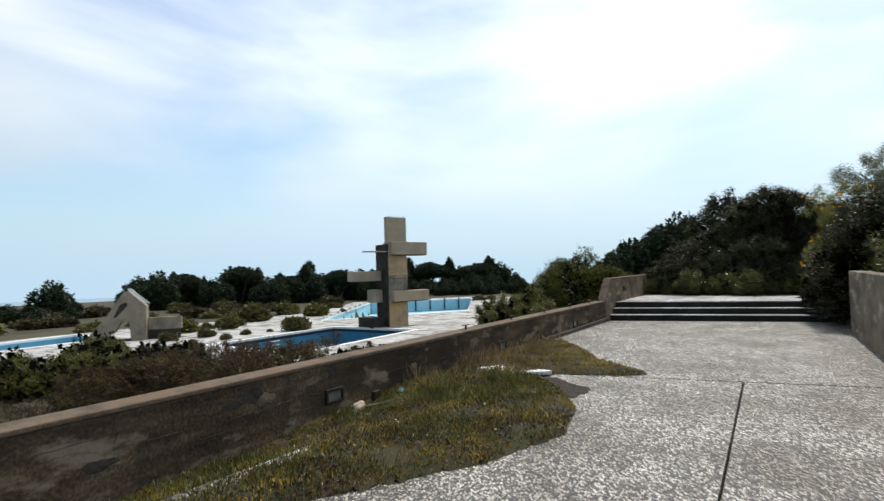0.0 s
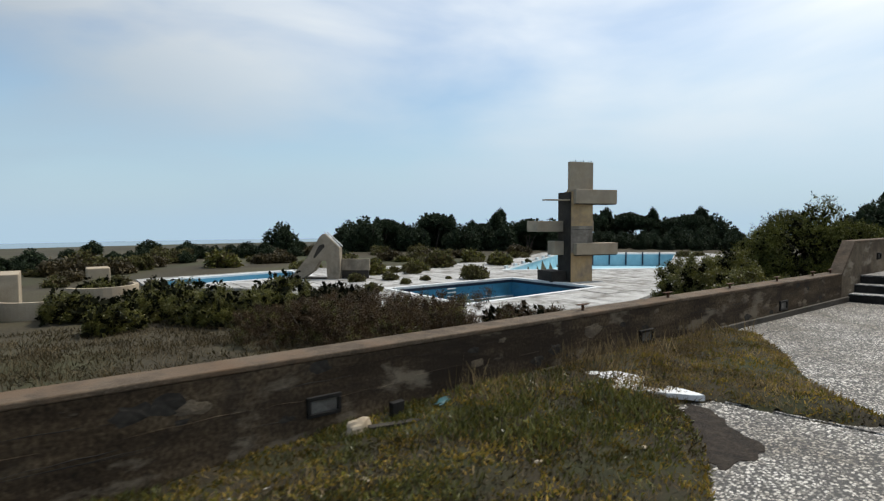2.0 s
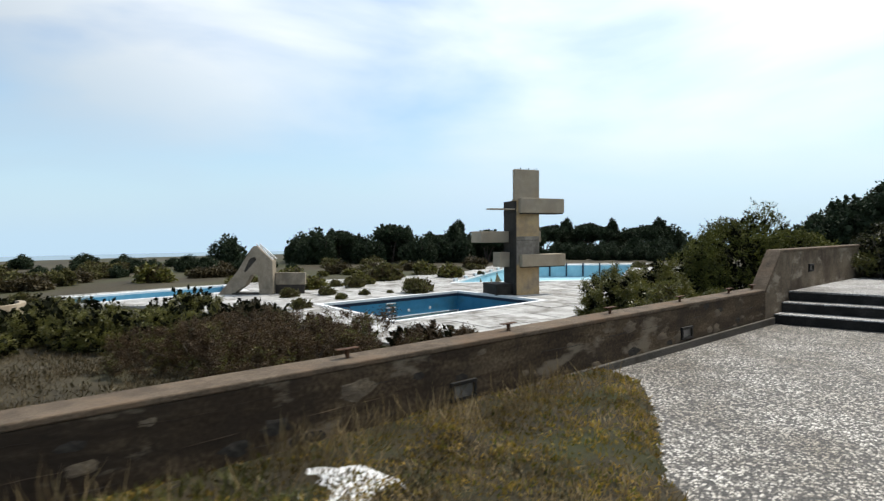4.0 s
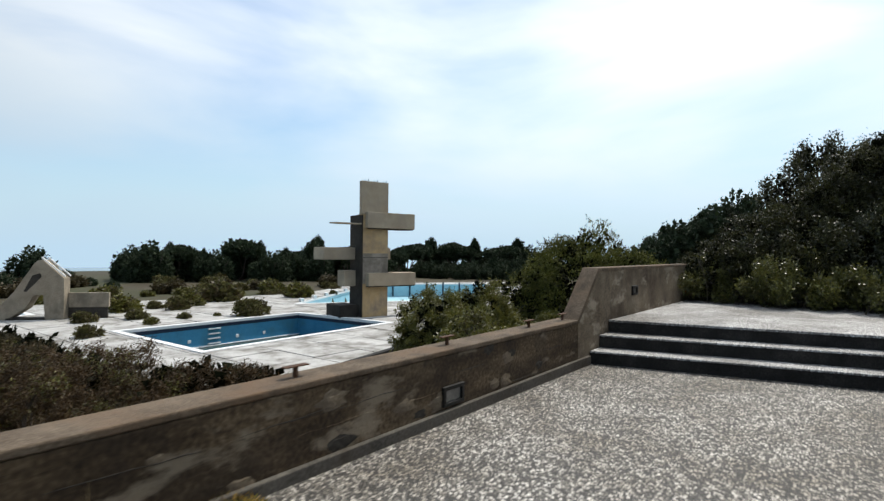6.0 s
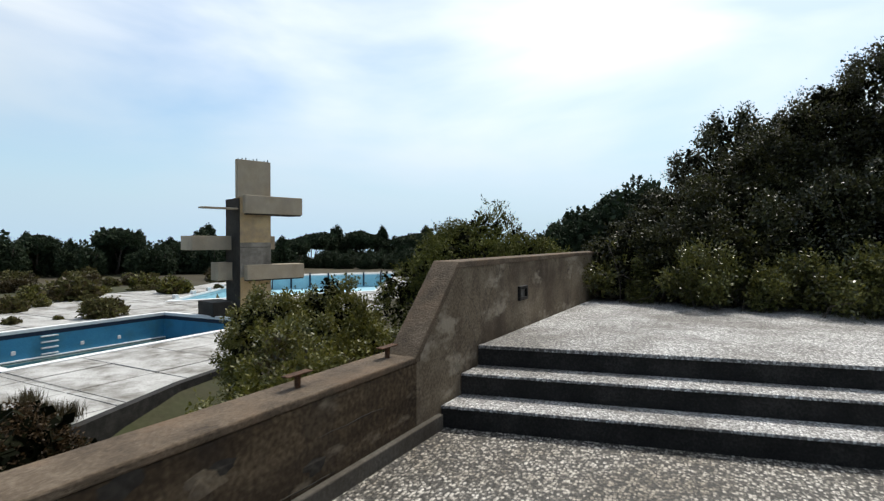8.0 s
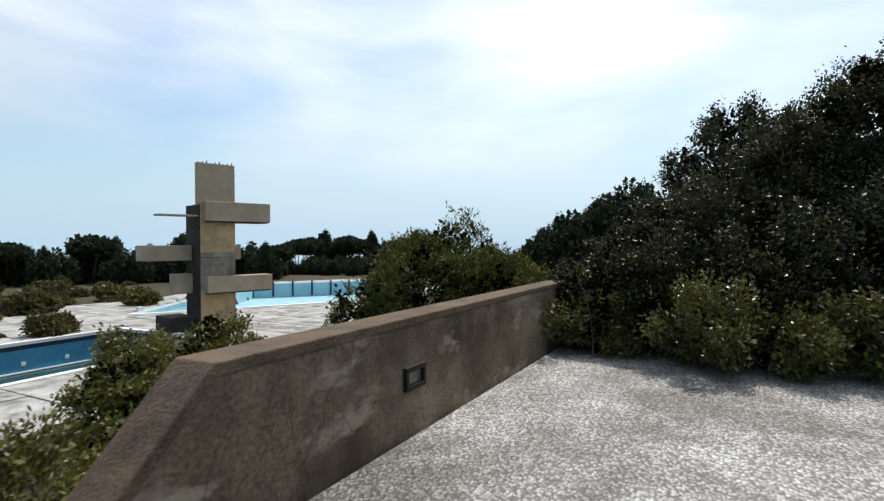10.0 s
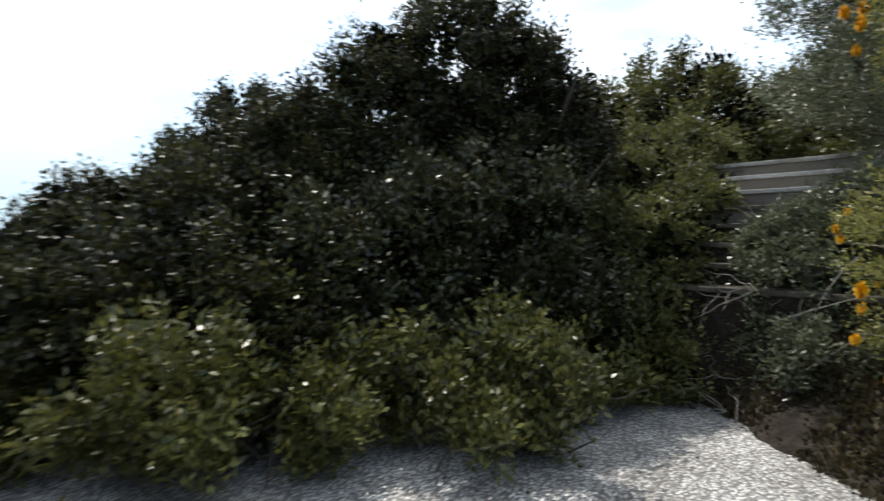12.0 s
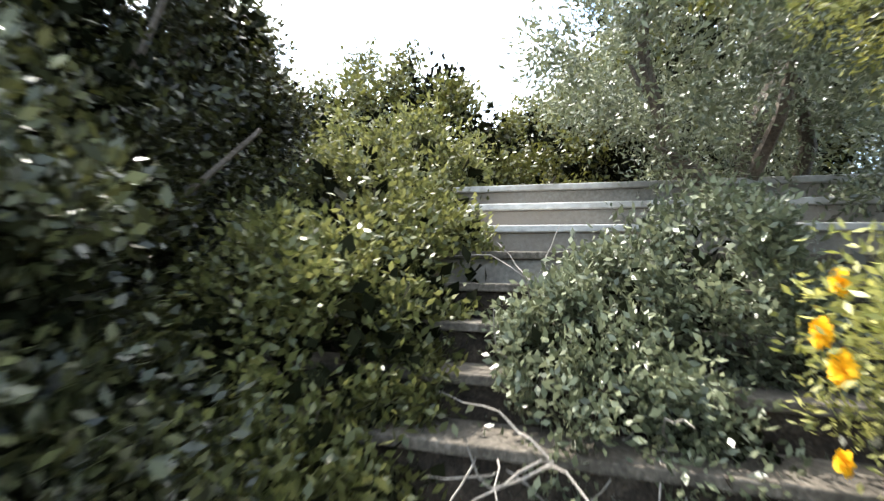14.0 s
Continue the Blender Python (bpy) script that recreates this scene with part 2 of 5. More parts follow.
M_CAP = material("lichened_wall_top", [(0.045, 0.031, 0.02), (0.1, 0.073, 0.048), (0.18, 0.14, 0.1)], 4, 70, 0.9, 0.8, stain=(0.12, 0.075, 0.043), stain_scale=2.0)
M_UPWALL = material("pale_weathered_concrete", [(0.085, 0.062, 0.038), (0.17, 0.132, 0.088), (0.27, 0.222, 0.16)], 1.8, 45, 0.9, 0.35, stain=(0.07, 0.05, 0.033), stain_scale=1.3, patch=(0.34, 0.29, 0.22))
M_SKIRT = material("grey_cement_skirting", [(0.045, 0.04, 0.032), (0.09, 0.08, 0.066), (0.15, 0.135, 0.112)], 3, 40, 0.9, 0.4, stain=(0.05, 0.04, 0.03), stain_scale=1.5)
M_RUST = material("rusted_iron", [(0.035, 0.018, 0.01), (0.085, 0.042, 0.022), (0.14, 0.07, 0.036)], 14, 120, 0.8, 0.4, metal=0.3)
M_DARK = material("black_oxidised_frame", [(0.006, 0.0055, 0.005), (0.02, 0.018, 0.016)], 8, 90, 0.6, 0.2)
M_LENS = material("dusty_light_glass", [(0.08, 0.075, 0.067), (0.2, 0.19, 0.17)], 6, 60, 0.3, 0.1, spec=0.5)
M_TOWER = material("sunlit_raw_concrete", [(0.27, 0.21, 0.14), (0.37, 0.3, 0.21), (0.44, 0.37, 0.27)], 0.8, 20, 0.9, 0.2, stain=(0.3, 0.25, 0.19), stain_scale=0.5)
M_SLIDE = material("greyed_beige_concrete", [(0.19, 0.155, 0.11), (0.27, 0.225, 0.165), (0.35, 0.3, 0.23)], 0.9, 20, 0.9, 0.25, stain=(0.16, 0.135, 0.1), stain_scale=0.7)
# ochre stain, with the warm bounce light below the platforms painted in
M_OCHRE = material("ochre_stain_bounce_light", [(0.36, 0.24, 0.115), (0.45, 0.315, 0.16), (0.5, 0.38, 0.22)], 0.9, 20, 0.9, 0.25, stain=(0.26, 0.2, 0.14), stain_scale=0.7)
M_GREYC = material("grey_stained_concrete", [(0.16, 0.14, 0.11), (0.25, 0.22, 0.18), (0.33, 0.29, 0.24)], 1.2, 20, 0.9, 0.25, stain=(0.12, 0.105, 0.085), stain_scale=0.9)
# near-black concrete, also the painted shade on tower and slide
M_TOWERDARK = material("dark_concrete_and_shade", [(0.018, 0.015, 0.012), (0.035, 0.03, 0.024), (0.06, 0.052, 0.042)], 0.9, 20, 0.9, 0.2)
M_DECK = material("bleached_pool_deck", [(0.24, 0.232, 0.215), (0.4, 0.39, 0.37), (0.55, 0.54, 0.52)], 0.7, 18, 0.85, 0.35, stain=(0.15, 0.138, 0.118), stain_scale=0.8)
M_RIM = material("white_pool_rim", [(0.66, 0.66, 0.65), (0.76, 0.76, 0.75)], 1.5, 30, 0.7, 0.1)
M_BLUE = material("blue_pool_paint", [(0.03, 0.17, 0.3), (0.045, 0.22, 0.37), (0.06, 0.26, 0.42)], 0.9, 25, 0.55, 0.1, stain=(0.05, 0.18, 0.25), stain_scale=0.7)
M_PALEBLUE = material("faded_light_blue_paint", [(0.22, 0.42, 0.5), (0.3, 0.52, 0.6), (0.38, 0.6, 0.66)], 0.8, 25, 0.6, 0.1)
M_MIDBLUE = material("worn_mid_blue_paint", [(0.08, 0.24, 0.34), (0.12, 0.31, 0.42), (0.17, 0.38, 0.48)], 0.8, 25, 0.6, 0.1)
M_BAND = material("dark_blue_tile_band", [(0.012, 0.02, 0.04), (0.02, 0.035, 0.06)], 3, 30, 0.4, 0.1)
M_WATER = material("stagnant_green_water", [(0.02, 0.05, 0.045), (0.03, 0.07, 0.06)], 0.5, 8, 0.12, 0.05, spec=0.5)
M_FIELD = material("dry_scrub_ground", [(0.027, 0.022, 0.012), (0.05, 0.041, 0.023), (0.088, 0.071, 0.042)], 0.12, 6, 0.95, 0.5, stain=(0.035, 0.042, 0.014), stain_scale=0.06)
M_SOIL = material("mossy_soil", [(0.014, 0.011, 0.006), (0.028, 0.022, 0.011), (0.05, 0.038, 0.019)], 2.5, 60, 0.95, 0.8, stain=(0.025, 0.03, 0.008), stain_scale=1.2)
# soil colour with the shade of the bushes painted in
M_SOILED_SHADE = material("soiled_shaded_tread", [(0.03, 0.025, 0.019), (0.075, 0.064, 0.05), (0.15, 0.13, 0.105)], 5, 50, 0.95, 0.6)
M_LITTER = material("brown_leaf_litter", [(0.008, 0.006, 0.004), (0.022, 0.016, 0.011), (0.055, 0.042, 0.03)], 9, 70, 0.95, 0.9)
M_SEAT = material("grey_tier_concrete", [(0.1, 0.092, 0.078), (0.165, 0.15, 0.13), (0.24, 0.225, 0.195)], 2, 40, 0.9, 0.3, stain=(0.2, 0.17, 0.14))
M_BARK = material("grey_brown_bark", [(0.035, 0.027, 0.02), (0.08, 0.064, 0.05), (0.14, 0.115, 0.095)], 6, 60, 0.95, 0.7, stretch=(1, 1, 0.3))
M_DEADWOOD = material("bleached_dead_twigs", [(0.15, 0.13, 0.11), (0.27, 0.245, 0.215)], 9, 60, 0.9, 0.4)
M_SEA = material("hazy_sea", [(0.2, 0.28, 0.34), (0.23, 0.31, 0.37)], 0.01, 0.3, 0.6, 0.0)
L_DARK = leaf_material("leathery_dark_leaf", (0.005, 0.0055, 0.0016), (0.055, 0.056, 0.016), 0.48, 0.26, 0.38)
L_FRESH = leaf_material("fresh_shoot_leaf", (0.036, 0.042, 0.009), (0.165, 0.16, 0.04), 0.36, 0.25, 0.5)
L_BACKLIT = leaf_material("sunlit_olive_leaf", (0.048, 0.056, 0.015), (0.17, 0.168, 0.055), 0.42, 0.38, 0.5)
L_GLOSS = leaf_material("glossy_grey_green_leaf", (0.011, 0.013, 0.004), (0.075, 0.078, 0.026), 0.42, 0.15, 0.55)
L_FIELD = leaf_material("sunlit_scrub_leaf", (0.05, 0.05, 0.015), (0.135, 0.122, 0.044), 0.7, 0.25, 0.2)
L_NEEDLE = leaf_material("pine_needle", (0.035, 0.043, 0.008), (0.15, 0.15, 0.03), 0.7, 0.15, 0.2)
# near-black leaf colour: the shade inside the crowns is painted into it
L_INNER = leaf_material("inner_leaf_painted_shade", (0.005, 0.006, 0.002), (0.013, 0.014, 0.006), 0.8, 0.04, 0.05)
L_LIGHT = leaf_material("fresh_olive_leaf", (0.042, 0.047, 0.01), (0.15, 0.145, 0.035), 0.42, 0.25, 0.5)
L_OLIVE = leaf_material("yellow_green_leaf", (0.055, 0.06, 0.01), (0.175, 0.16, 0.032), 0.45, 0.28)
L_BROWN = leaf_material("rusty_brown_leaf", (0.032, 0.026, 0.011), (0.088, 0.066, 0.028), 0.55, 0.2, 0.3)
L_HEATH = leaf_material("russet_heath_leaf", (0.03, 0.019, 0.009), (0.095, 0.058, 0.025), 0.6, 0.2, 0.25)
L_GREY = leaf_material("silvery_green_leaf", (0.055, 0.065, 0.034), (0.19, 0.205, 0.12), 0.4, 0.25)
L_PINE = leaf_material("far_pine_needles", (0.016, 0.026, 0.012), (0.035, 0.05, 0.022), 0.7, 0.1, 0.2)
L_PALE = leaf_material("pale_feathery_leaf", (0.13, 0.14, 0.03), (0.36, 0.34, 0.1), 0.5, 0.35)
L_FLOWER = leaf_material("orange_yellow_petal", (0.8, 0.44, 0.012), (0.92, 0.62, 0.035), 0.6, 0.35, 0.2)
L_GRASS = leaf_material("short_mixed_grass", (0.075, 0.09, 0.012), (0.36, 0.23, 0.05), 0.7, 0.25, 0.15, 0.8)
L_DRY = leaf_material("weathered_field_grass", (0.05, 0.037, 0.02), (0.15, 0.115, 0.064), 0.8, 0.2, 0.1, 0.6)
L_STRAW = leaf_material("dry_straw", (0.1, 0.072, 0.034), (0.31, 0.23, 0.12), 0.75, 0.25, 0.15, 0.6)


# ---- building helpers ----
def mesh_of(name, bm, mat, smooth=False):
    me = bpy.data.meshes.new(name)
    bmesh.ops.recalc_face_normals(bm, faces=bm.faces)
    bm.to_mesh(me)
    bm.free()
    if mat:
        me.materials.append(mat)
    if smooth:
        for p in me.polygons:
            p.use_smooth = True
    return me


def part(name, bm, mat, parent=None, label=""):
    ob = new(name, mesh_of(name, bm, mat))
    if parent:
        ob.parent = parent
    if label:
        ob["label"] = label
    return ob


def thing(name, label, category, at=(0, 0, 0), turn=0, group="", kind=""):
    ob = new(name)
    ob.matrix_world = pose(*at, 0, 0, turn)
    return tagged(ob, label, category, group, kind)


def box(bm, x0, y0, z0, x1, y1, z1, bevel=0.0, m=None):
    r = bmesh.ops.create_cube(bm, size=1)
    vs = r["verts"]
    for v in vs:
        v.co = Vector((x0 + (v.co.x + 0.5) * (x1 - x0), y0 + (v.co.y + 0.5) * (y1 - y0), z0 + (v.co.z + 0.5) * (z1 - z0)))
    if bevel:
        es = list({e for v in vs for e in v.link_edges})
        q = bmesh.ops.bevel(bm, geom=es, offset=bevel, segments=2, affect="EDGES", profile=0.5)
        vs = list({v for f in q["faces"] for v in f.verts} | {v for v in vs if v.is_valid})
    if m is not None:
        bmesh.ops.transform(bm, matrix=m, verts=vs)
    return bm


def boxed(*a, **k):
    return box(bmesh.new(), *a, **k)


def prism(pts, z0, z1, bevel=0.0):
    """A solid over the plan polygon pts, from z0 to z1 (numbers, or functions of x, y)."""
    bm = bmesh.new()
    lo = z0 if callable(z0) else (lambda x, y: z0)
    hi = z1 if callable(z1) else (lambda x, y: z1)
    top = [bm.verts.new((x, y, hi(x, y))) for x, y in pts]
    bot = [bm.verts.new((x, y, lo(x, y))) for x, y in pts]
    bm.faces.new(top)
    bm.faces.new(bot[::-1])
    n = len(pts)
    for i in range(n):
        bm.faces.new((top[i], bot[i], bot[(i + 1) % n], top[(i + 1) % n]))
    if bevel:
        bmesh.ops.bevel(bm, geom=[e for e in bm.edges if all(v in top for v in e.verts)], offset=bevel, segments=2, affect="EDGES", profile=0.5)
    return bm


def profile_y(pts, x0, x1, bevel=0.0):
    """A solid whose outline pts (y, z) is drawn out along x."""
    bm = bmesh.new()
    a = [bm.verts.new((x0, y, z)) for y, z in pts]
    b = [bm.verts.new((x1, y, z)) for y, z in pts]
    n = len(pts)
    bm.faces.new(a)
    bm.faces.new(b[::-1])
    for i in range(n):
        bm.faces.new((a[i], a[(i + 1) % n], b[(i + 1) % n], b[i]))
    if bevel:
        bmesh.ops.bevel(bm, geom=list(bm.edges), offset=bevel, segments=2, affect="EDGES", profile=0.5)
    return bm


def tube(bm, pts, radii, sides=6):
    """A tapered branch along pts."""
    rings = []
    for i, p in enumerate(pts):
        d = (Vector(pts[min(i + 1, len(pts) - 1)]) - Vector(pts[max(i - 1, 0)])).normalized()
        q = d.to_track_quat("Z", "Y")
        rings.append([bm.verts.new(Vector(p) + q @ Vector((radii[i] * math.cos(2 * math.pi * k / sides), radii[i] * math.sin(2 * math.pi * k / sides), 0))) for k in range(sides)])
    for a, b in zip(rings, rings[1:]):
        for k in range(sides):
            bm.faces.new((a[k], a[(k + 1) % sides], b[(k + 1) % sides], b[k]))
    bm.faces.new(rings[0][::-1])
    bm.faces.new(rings[-1])
    return bm


def quads(name, verts, mat):
    """One mesh of loose four-cornered leaves from an array of n x 4 x 3."""
    n = len(verts)
    me = bpy.data.meshes.new(name)
    me.vertices.add(4 * n)
    me.vertices.foreach_set("co", np.ascontiguousarray(verts, dtype=np.float32).reshape(-1))
    me.loops.add(4 * n)
    me.loops.foreach_set("vertex_index", np.arange(4 * n, dtype=np.int32))
    me.polygons.add(n)
    me.polygons.foreach_set("loop_start", np.arange(0, 4 * n, 4, dtype=np.int32))
    me.update(calc_edges=True)
    me.materials.append(mat)
    return me


def unit(v):
    return v / np.maximum(np.linalg.norm(v, axis=-1, keepdims=True), 1e-9)


def leaves(rng, at, out, length, width, spread=0.9):
    """Leaf corners at the points `at`, pointing along `out` with scatter."""
    n = len(at)
    d = unit(out + spread * rng.normal(size=(n, 3)))
    side = unit(np.cross(d, rng.normal(size=(n, 3))))
    up = np.cross(side, d)
    ln = (length * rng.uniform(0.65, 1.3, (n, 1)))
    w = ln * width
    base = at
    return np.stack([base, base + d * ln * 0.5 + side * w * 0.5 + up * ln * 0.06, base + d * ln, base + d * ln * 0.5 - side * w * 0.5 + up * ln * 0.06], axis=1)


def crown_points(rng, lobes, clumps, inner=0.25, gather=True):
    """Points spread over a crown of ellipsoid lobes (x, y, z, rx, ry, rz), with the outward way at each."""
    lb = np.array(lobes, float)
    area = (lb[:, 3] * lb[:, 4] + lb[:, 4] * lb[:, 5] + lb[:, 3] * lb[:, 5])
    pick = rng.choice(len(lb), size=clumps * 2, p=area / area.sum())
    d = unit(rng.normal(size=(clumps * 2, 3)))
    r = 1 - inner * rng.random((clumps * 2, 1)) ** 1.5 + 0.1 * rng.normal(size=(clumps * 2, 1)) * 0.6
    c = lb[pick]
    size = lb[:, 3:6].mean() / 0.9
    q = (c[:, :3] + d * c[:, 3:6]) / max(0.6, size)
    swell = (np.sin(5.1 * q[:, 0] + 2.3 * q[:, 2] + 1.1) + np.sin(4.3 * q[:, 1] - 3.7 * q[:, 2] + 0.4) + np.sin(6.7 * q[:, 2] + 3.1 * q[:, 0] - 2.9 * q[:, 1]) + 0.7 * np.sin(11.3 * q[:, 0] - 9.1 * q[:, 1]) + 0.7 * np.sin(12.1 * q[:, 2] + 8.3 * q[:, 1])) / 2.4
    r = r * (1 + 0.1 * swell[:, None])
    p = c[:, :3] + d * r * c[:, 3:6]
    out = unit(d / c[:, 3:6])
    depth = np.min(np.linalg.norm((p[:, None, :] - lb[None, :, :3]) / lb[None, :, 3:6], axis=2), axis=1)
    keep = (depth > 0.62) & (p[:, 2] > 0.02) & (rng.random(len(p)) < 0.75 + 0.55 * swell)
    p, out = p[keep][:clumps], out[keep][:clumps]
    if not gather:
        return p, out
    hubs = p[rng.choice(len(p), max(6, len(p) // 24), replace=False)]
    near = hubs[np.argmin(((p[:, None, :] - hubs[None, :, :]) ** 2).sum(axis=2), axis=1)]
    return p + (near - p) * rng.uniform(0.35, 0.78, (len(p), 1)), out


def crown_mesh(name, seed, lobes, clumps, per, length, width, twig, mat, inner=0.3, lift=0.5, spread=0.9):
    """A crown of clumps: each a twig of `twig` metres that carries `per` leaves."""
    rng = np.random.default_rng(seed)
    p, out = crown_points(rng, lobes, clumps, inner, length < 0.092)
    way = unit(out + np.array([0, 0, lift]) + 0.45 * rng.normal(size=p.shape))
    s = rng.random((len(p), per, 1))
    at = p[:, None, :] + way[:, None, :] * twig * (s * 1.2 - 0.4) + 0.16 * twig * rng.normal(size=(len(p), per, 3))
    o = np.repeat(way[:, None, :], per, axis=1)
    at, o = at.reshape(-1, 3), o.reshape(-1, 3)
    ok = at[:, 2] > 0.01
    return quads(name, leaves(rng, at[ok], o[ok], length, width, spread), mat)


def stems(bm, rng, lobes, count, r0, foot=0.25, sides=5):
    """Limbs from the foot of a plant into its lobes."""
    for i in range(count):
        lx, ly, lz, ax, ay, az = lobes[i % len(lobes)]
        a = rng.uniform(0, 2 * math.pi)
        f = Vector((foot * math.cos(a), foot * math.sin(a), -0.05))
        e = Vector((lx + ax * 0.5 * rng.normal(), ly + ay * 0.5 * rng.normal(), lz + az * 0.45 * abs(rng.normal())))
        mids = [f.lerp(e, k / 4) + Vector(rng.normal(size=3)) * 0.07 * k * (4 - k) / 4 * max(1, e.length / 2) for k in range(5)]
        mids[0] = f
        tube(bm, mids, [r0 * (1 - 0.2 * k) + 0.004 for k in range(5)], sides)
    return bm


def shrub(name, label, category, seed, lobes, clumps, per, length, width, twig, mat, at, turn=0, group="", stem=6, r0=0.03, inner=0.3, lift=0.5, spread=0.9, extra=None, bark=None):
    ob = thing(name, label, category, at, turn, group)
    rng = np.random.default_rng(seed + 1000)
    part("branch_frame", stems(bmesh.new(), rng, lobes, stem, r0), bark or M_BARK, ob)
    c = new("crown", crown_mesh("crown", seed, lobes, clumps, per, length, width, twig, mat, inner, lift, spread))
    c.parent = ob
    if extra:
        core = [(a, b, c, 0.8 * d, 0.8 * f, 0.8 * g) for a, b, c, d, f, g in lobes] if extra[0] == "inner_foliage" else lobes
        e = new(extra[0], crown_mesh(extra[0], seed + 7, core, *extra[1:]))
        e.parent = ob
    return ob


def lump(r, seed, sx=1.0, sy=1.0, sz=1.0, rough=0.35, div=3):
    bm = bmesh.new()
    bmesh.ops.create_icosphere(bm, subdivisions=div, radius=r)
    for v in bm.verts:
        v.co *= 1 + rough * noise.noise(v.co * (1.6 / r) + Vector((seed, 0, 0)))
        v.co = Vector((v.co.x * sx, v.co.y * sy, v.co.z * sz))
    return bm


def random_lobes(rng, n, rx, ry, h):
    """Lobes that fill a mound of half-widths rx, ry and height h."""
    out = []
    for i in range(n):
        a, r = rng.uniform(0, 2 * math.pi), math.sqrt(rng.random()) * 0.75
        top = h * (1 - 0.55 * r * r) * rng.uniform(0.8, 1.05)
        s = rng.uniform(0.28, 0.45)
        rz = top * 0.42
        out.append((rx * r * math.cos(a), ry * r * math.sin(a), top - rz, rx * s, ry * s, rz))
        out.append((rx * r * 1.05 * math.cos(a), ry * r * 1.05 * math.sin(a), rz * 0.75, rx * s * 1.05, ry * s * 1.05, rz * 0.8))
    return out


def inside(x, y, poly):
    c = False
    for (x0, y0), (x1, y1) in zip(poly, poly[1:] + poly[:1]):
        if (y0 > y) != (y1 > y) and x < (x1 - x0) * (y - y0) / (y1 - y0) + x0:
            c = not c
    return c


def grown(poly, d):
    cx, cy = sum(p[0] for p in poly) / len(poly), sum(p[1] for p in poly) / len(poly)
    return [(x + d * (1 if x > cx else -1), y + d * (1 if y > cy else -1)) for x, y in poly]


# ---- plan ----
DECK = -3.05
STEP = (0.974, 0.226)             # way of the step edges in plan
POOL_A = [(-29.1, 5.5), (-20.2, 5.5), (-20.8, 17.9), (-29.1, 17.4)]
POOL_B = [(-35.0, 21.6), (-26.5, 36.0), (-39.0, 58.8), (-49.5, 46.0)]
POOL_C = [(-40.6, -7.0), (-41.4, 4.6), (-47.2, 4.6), (-45.4, -7.0)]


def ground_height(x, y):
    rise = 1 / (1 + math.exp(min(60, (-x - 6.5) * 0.9)))
    z = DECK - 0.16 + rise * 1.7
    if x > -0.2 and y < 9:
        z = -0.5
    if x > 7 or (y > 7.6 and x > -0.2):
        z = -0.5 + 0.25 * max(0, min(12, max(x - 7, y - 7.6)))
    if y > 9 and x <= -0.2:
        z += 2.4 * max(0, min(1, (y - 9) / 16)) * max(0, min(1, (x + 14) / 12))
    dip = max(0.0, 1 - abs(x + 9.6) / 3.2) * max(0.0, min(1, (y - 1.5) / 2.5)) * max(0.0, min(1, (12 - y) / 4))
    z -= 1.3 * min(1.0, 1.8 * dip)
    hill = max(0, min(1, (y - 22) / 30)) * max(0, min(1, (x + 24) / 14))
    z += 2.5 * hill
    far = math.hypot(x, y)
    z -= 0.03 * max(0, far - 115)
    if far < 80:
        z += 0.16 * noise.noise(Vector((x * 0.16, y * 0.16, 0.3)))
    return z


def build_ground():
    xs = [-2500, -1200, -600, -300, -180, -130, -100, -85] + [-75 + 1.25 * i for i in range(49)] + [-14 + 0.8 * i for i in range(46)] + [24, 30, 40, 60, 100, 200, 500, 1500]
    ys = [-1500, -500, -200, -100, -60, -40, -30] + [-25 + 1.25 * i for i in range(77)] + [76, 85, 100, 130, 180, 300, 600, 1200, 2500]
    pools = [grown(p, 0.45) for p in (POOL_A, POOL_B, POOL_C)]
    bm, water = bmesh.new(), bmesh.new()
    land, sea = [], []
    for y in ys:
        heights = [-7.0 if any(inside(x, y, p) for p in pools) else ground_height(x, y) for x in xs]
        land.append([bm.verts.new((x, y, z)) for x, z in zip(xs, heights)])
        sea.append([water.verts.new((x, y, z)) for x, z in zip(xs, heights)])
    for j in range(len(ys) - 1):
        for i in range(len(xs) - 1):
            wet = xs[i] < -290 and ys[j] > -210
            a, b = (sea[j], sea[j + 1]) if wet else (land[j], land[j + 1])
            (water if wet else bm).faces.new((a[i], a[i + 1], b[i + 1], b[i]))
    for m in (bm, water):
        bmesh.ops.delete(m, geom=[v for v in m.verts if not v.link_faces], context="VERTS")
    tagged(new("sea", mesh_of("sea", water, M_SEA)), "hazy blue sea beyond the field", "sea", kind="structure")
    ob = new("ground", mesh_of("ground", bm, M_FIELD, True))
    tagged(ob, "dry scrubby field of brown and olive grass", "ground", kind="structure")


build_ground()


# ---- terrace ----
def step_y(x, base=0.0):
    return base + x * STEP[1] / STEP[0]


def line_grid(pts, n):
    out = []
    for (x0, y0), (x1, y1) in zip(pts, pts[1:] + pts[:1]):
        for i in range(n):
            out.append((x0 + (x1 - x0) * i / n, y0 + (y1 - y0) * i / n))
    return out


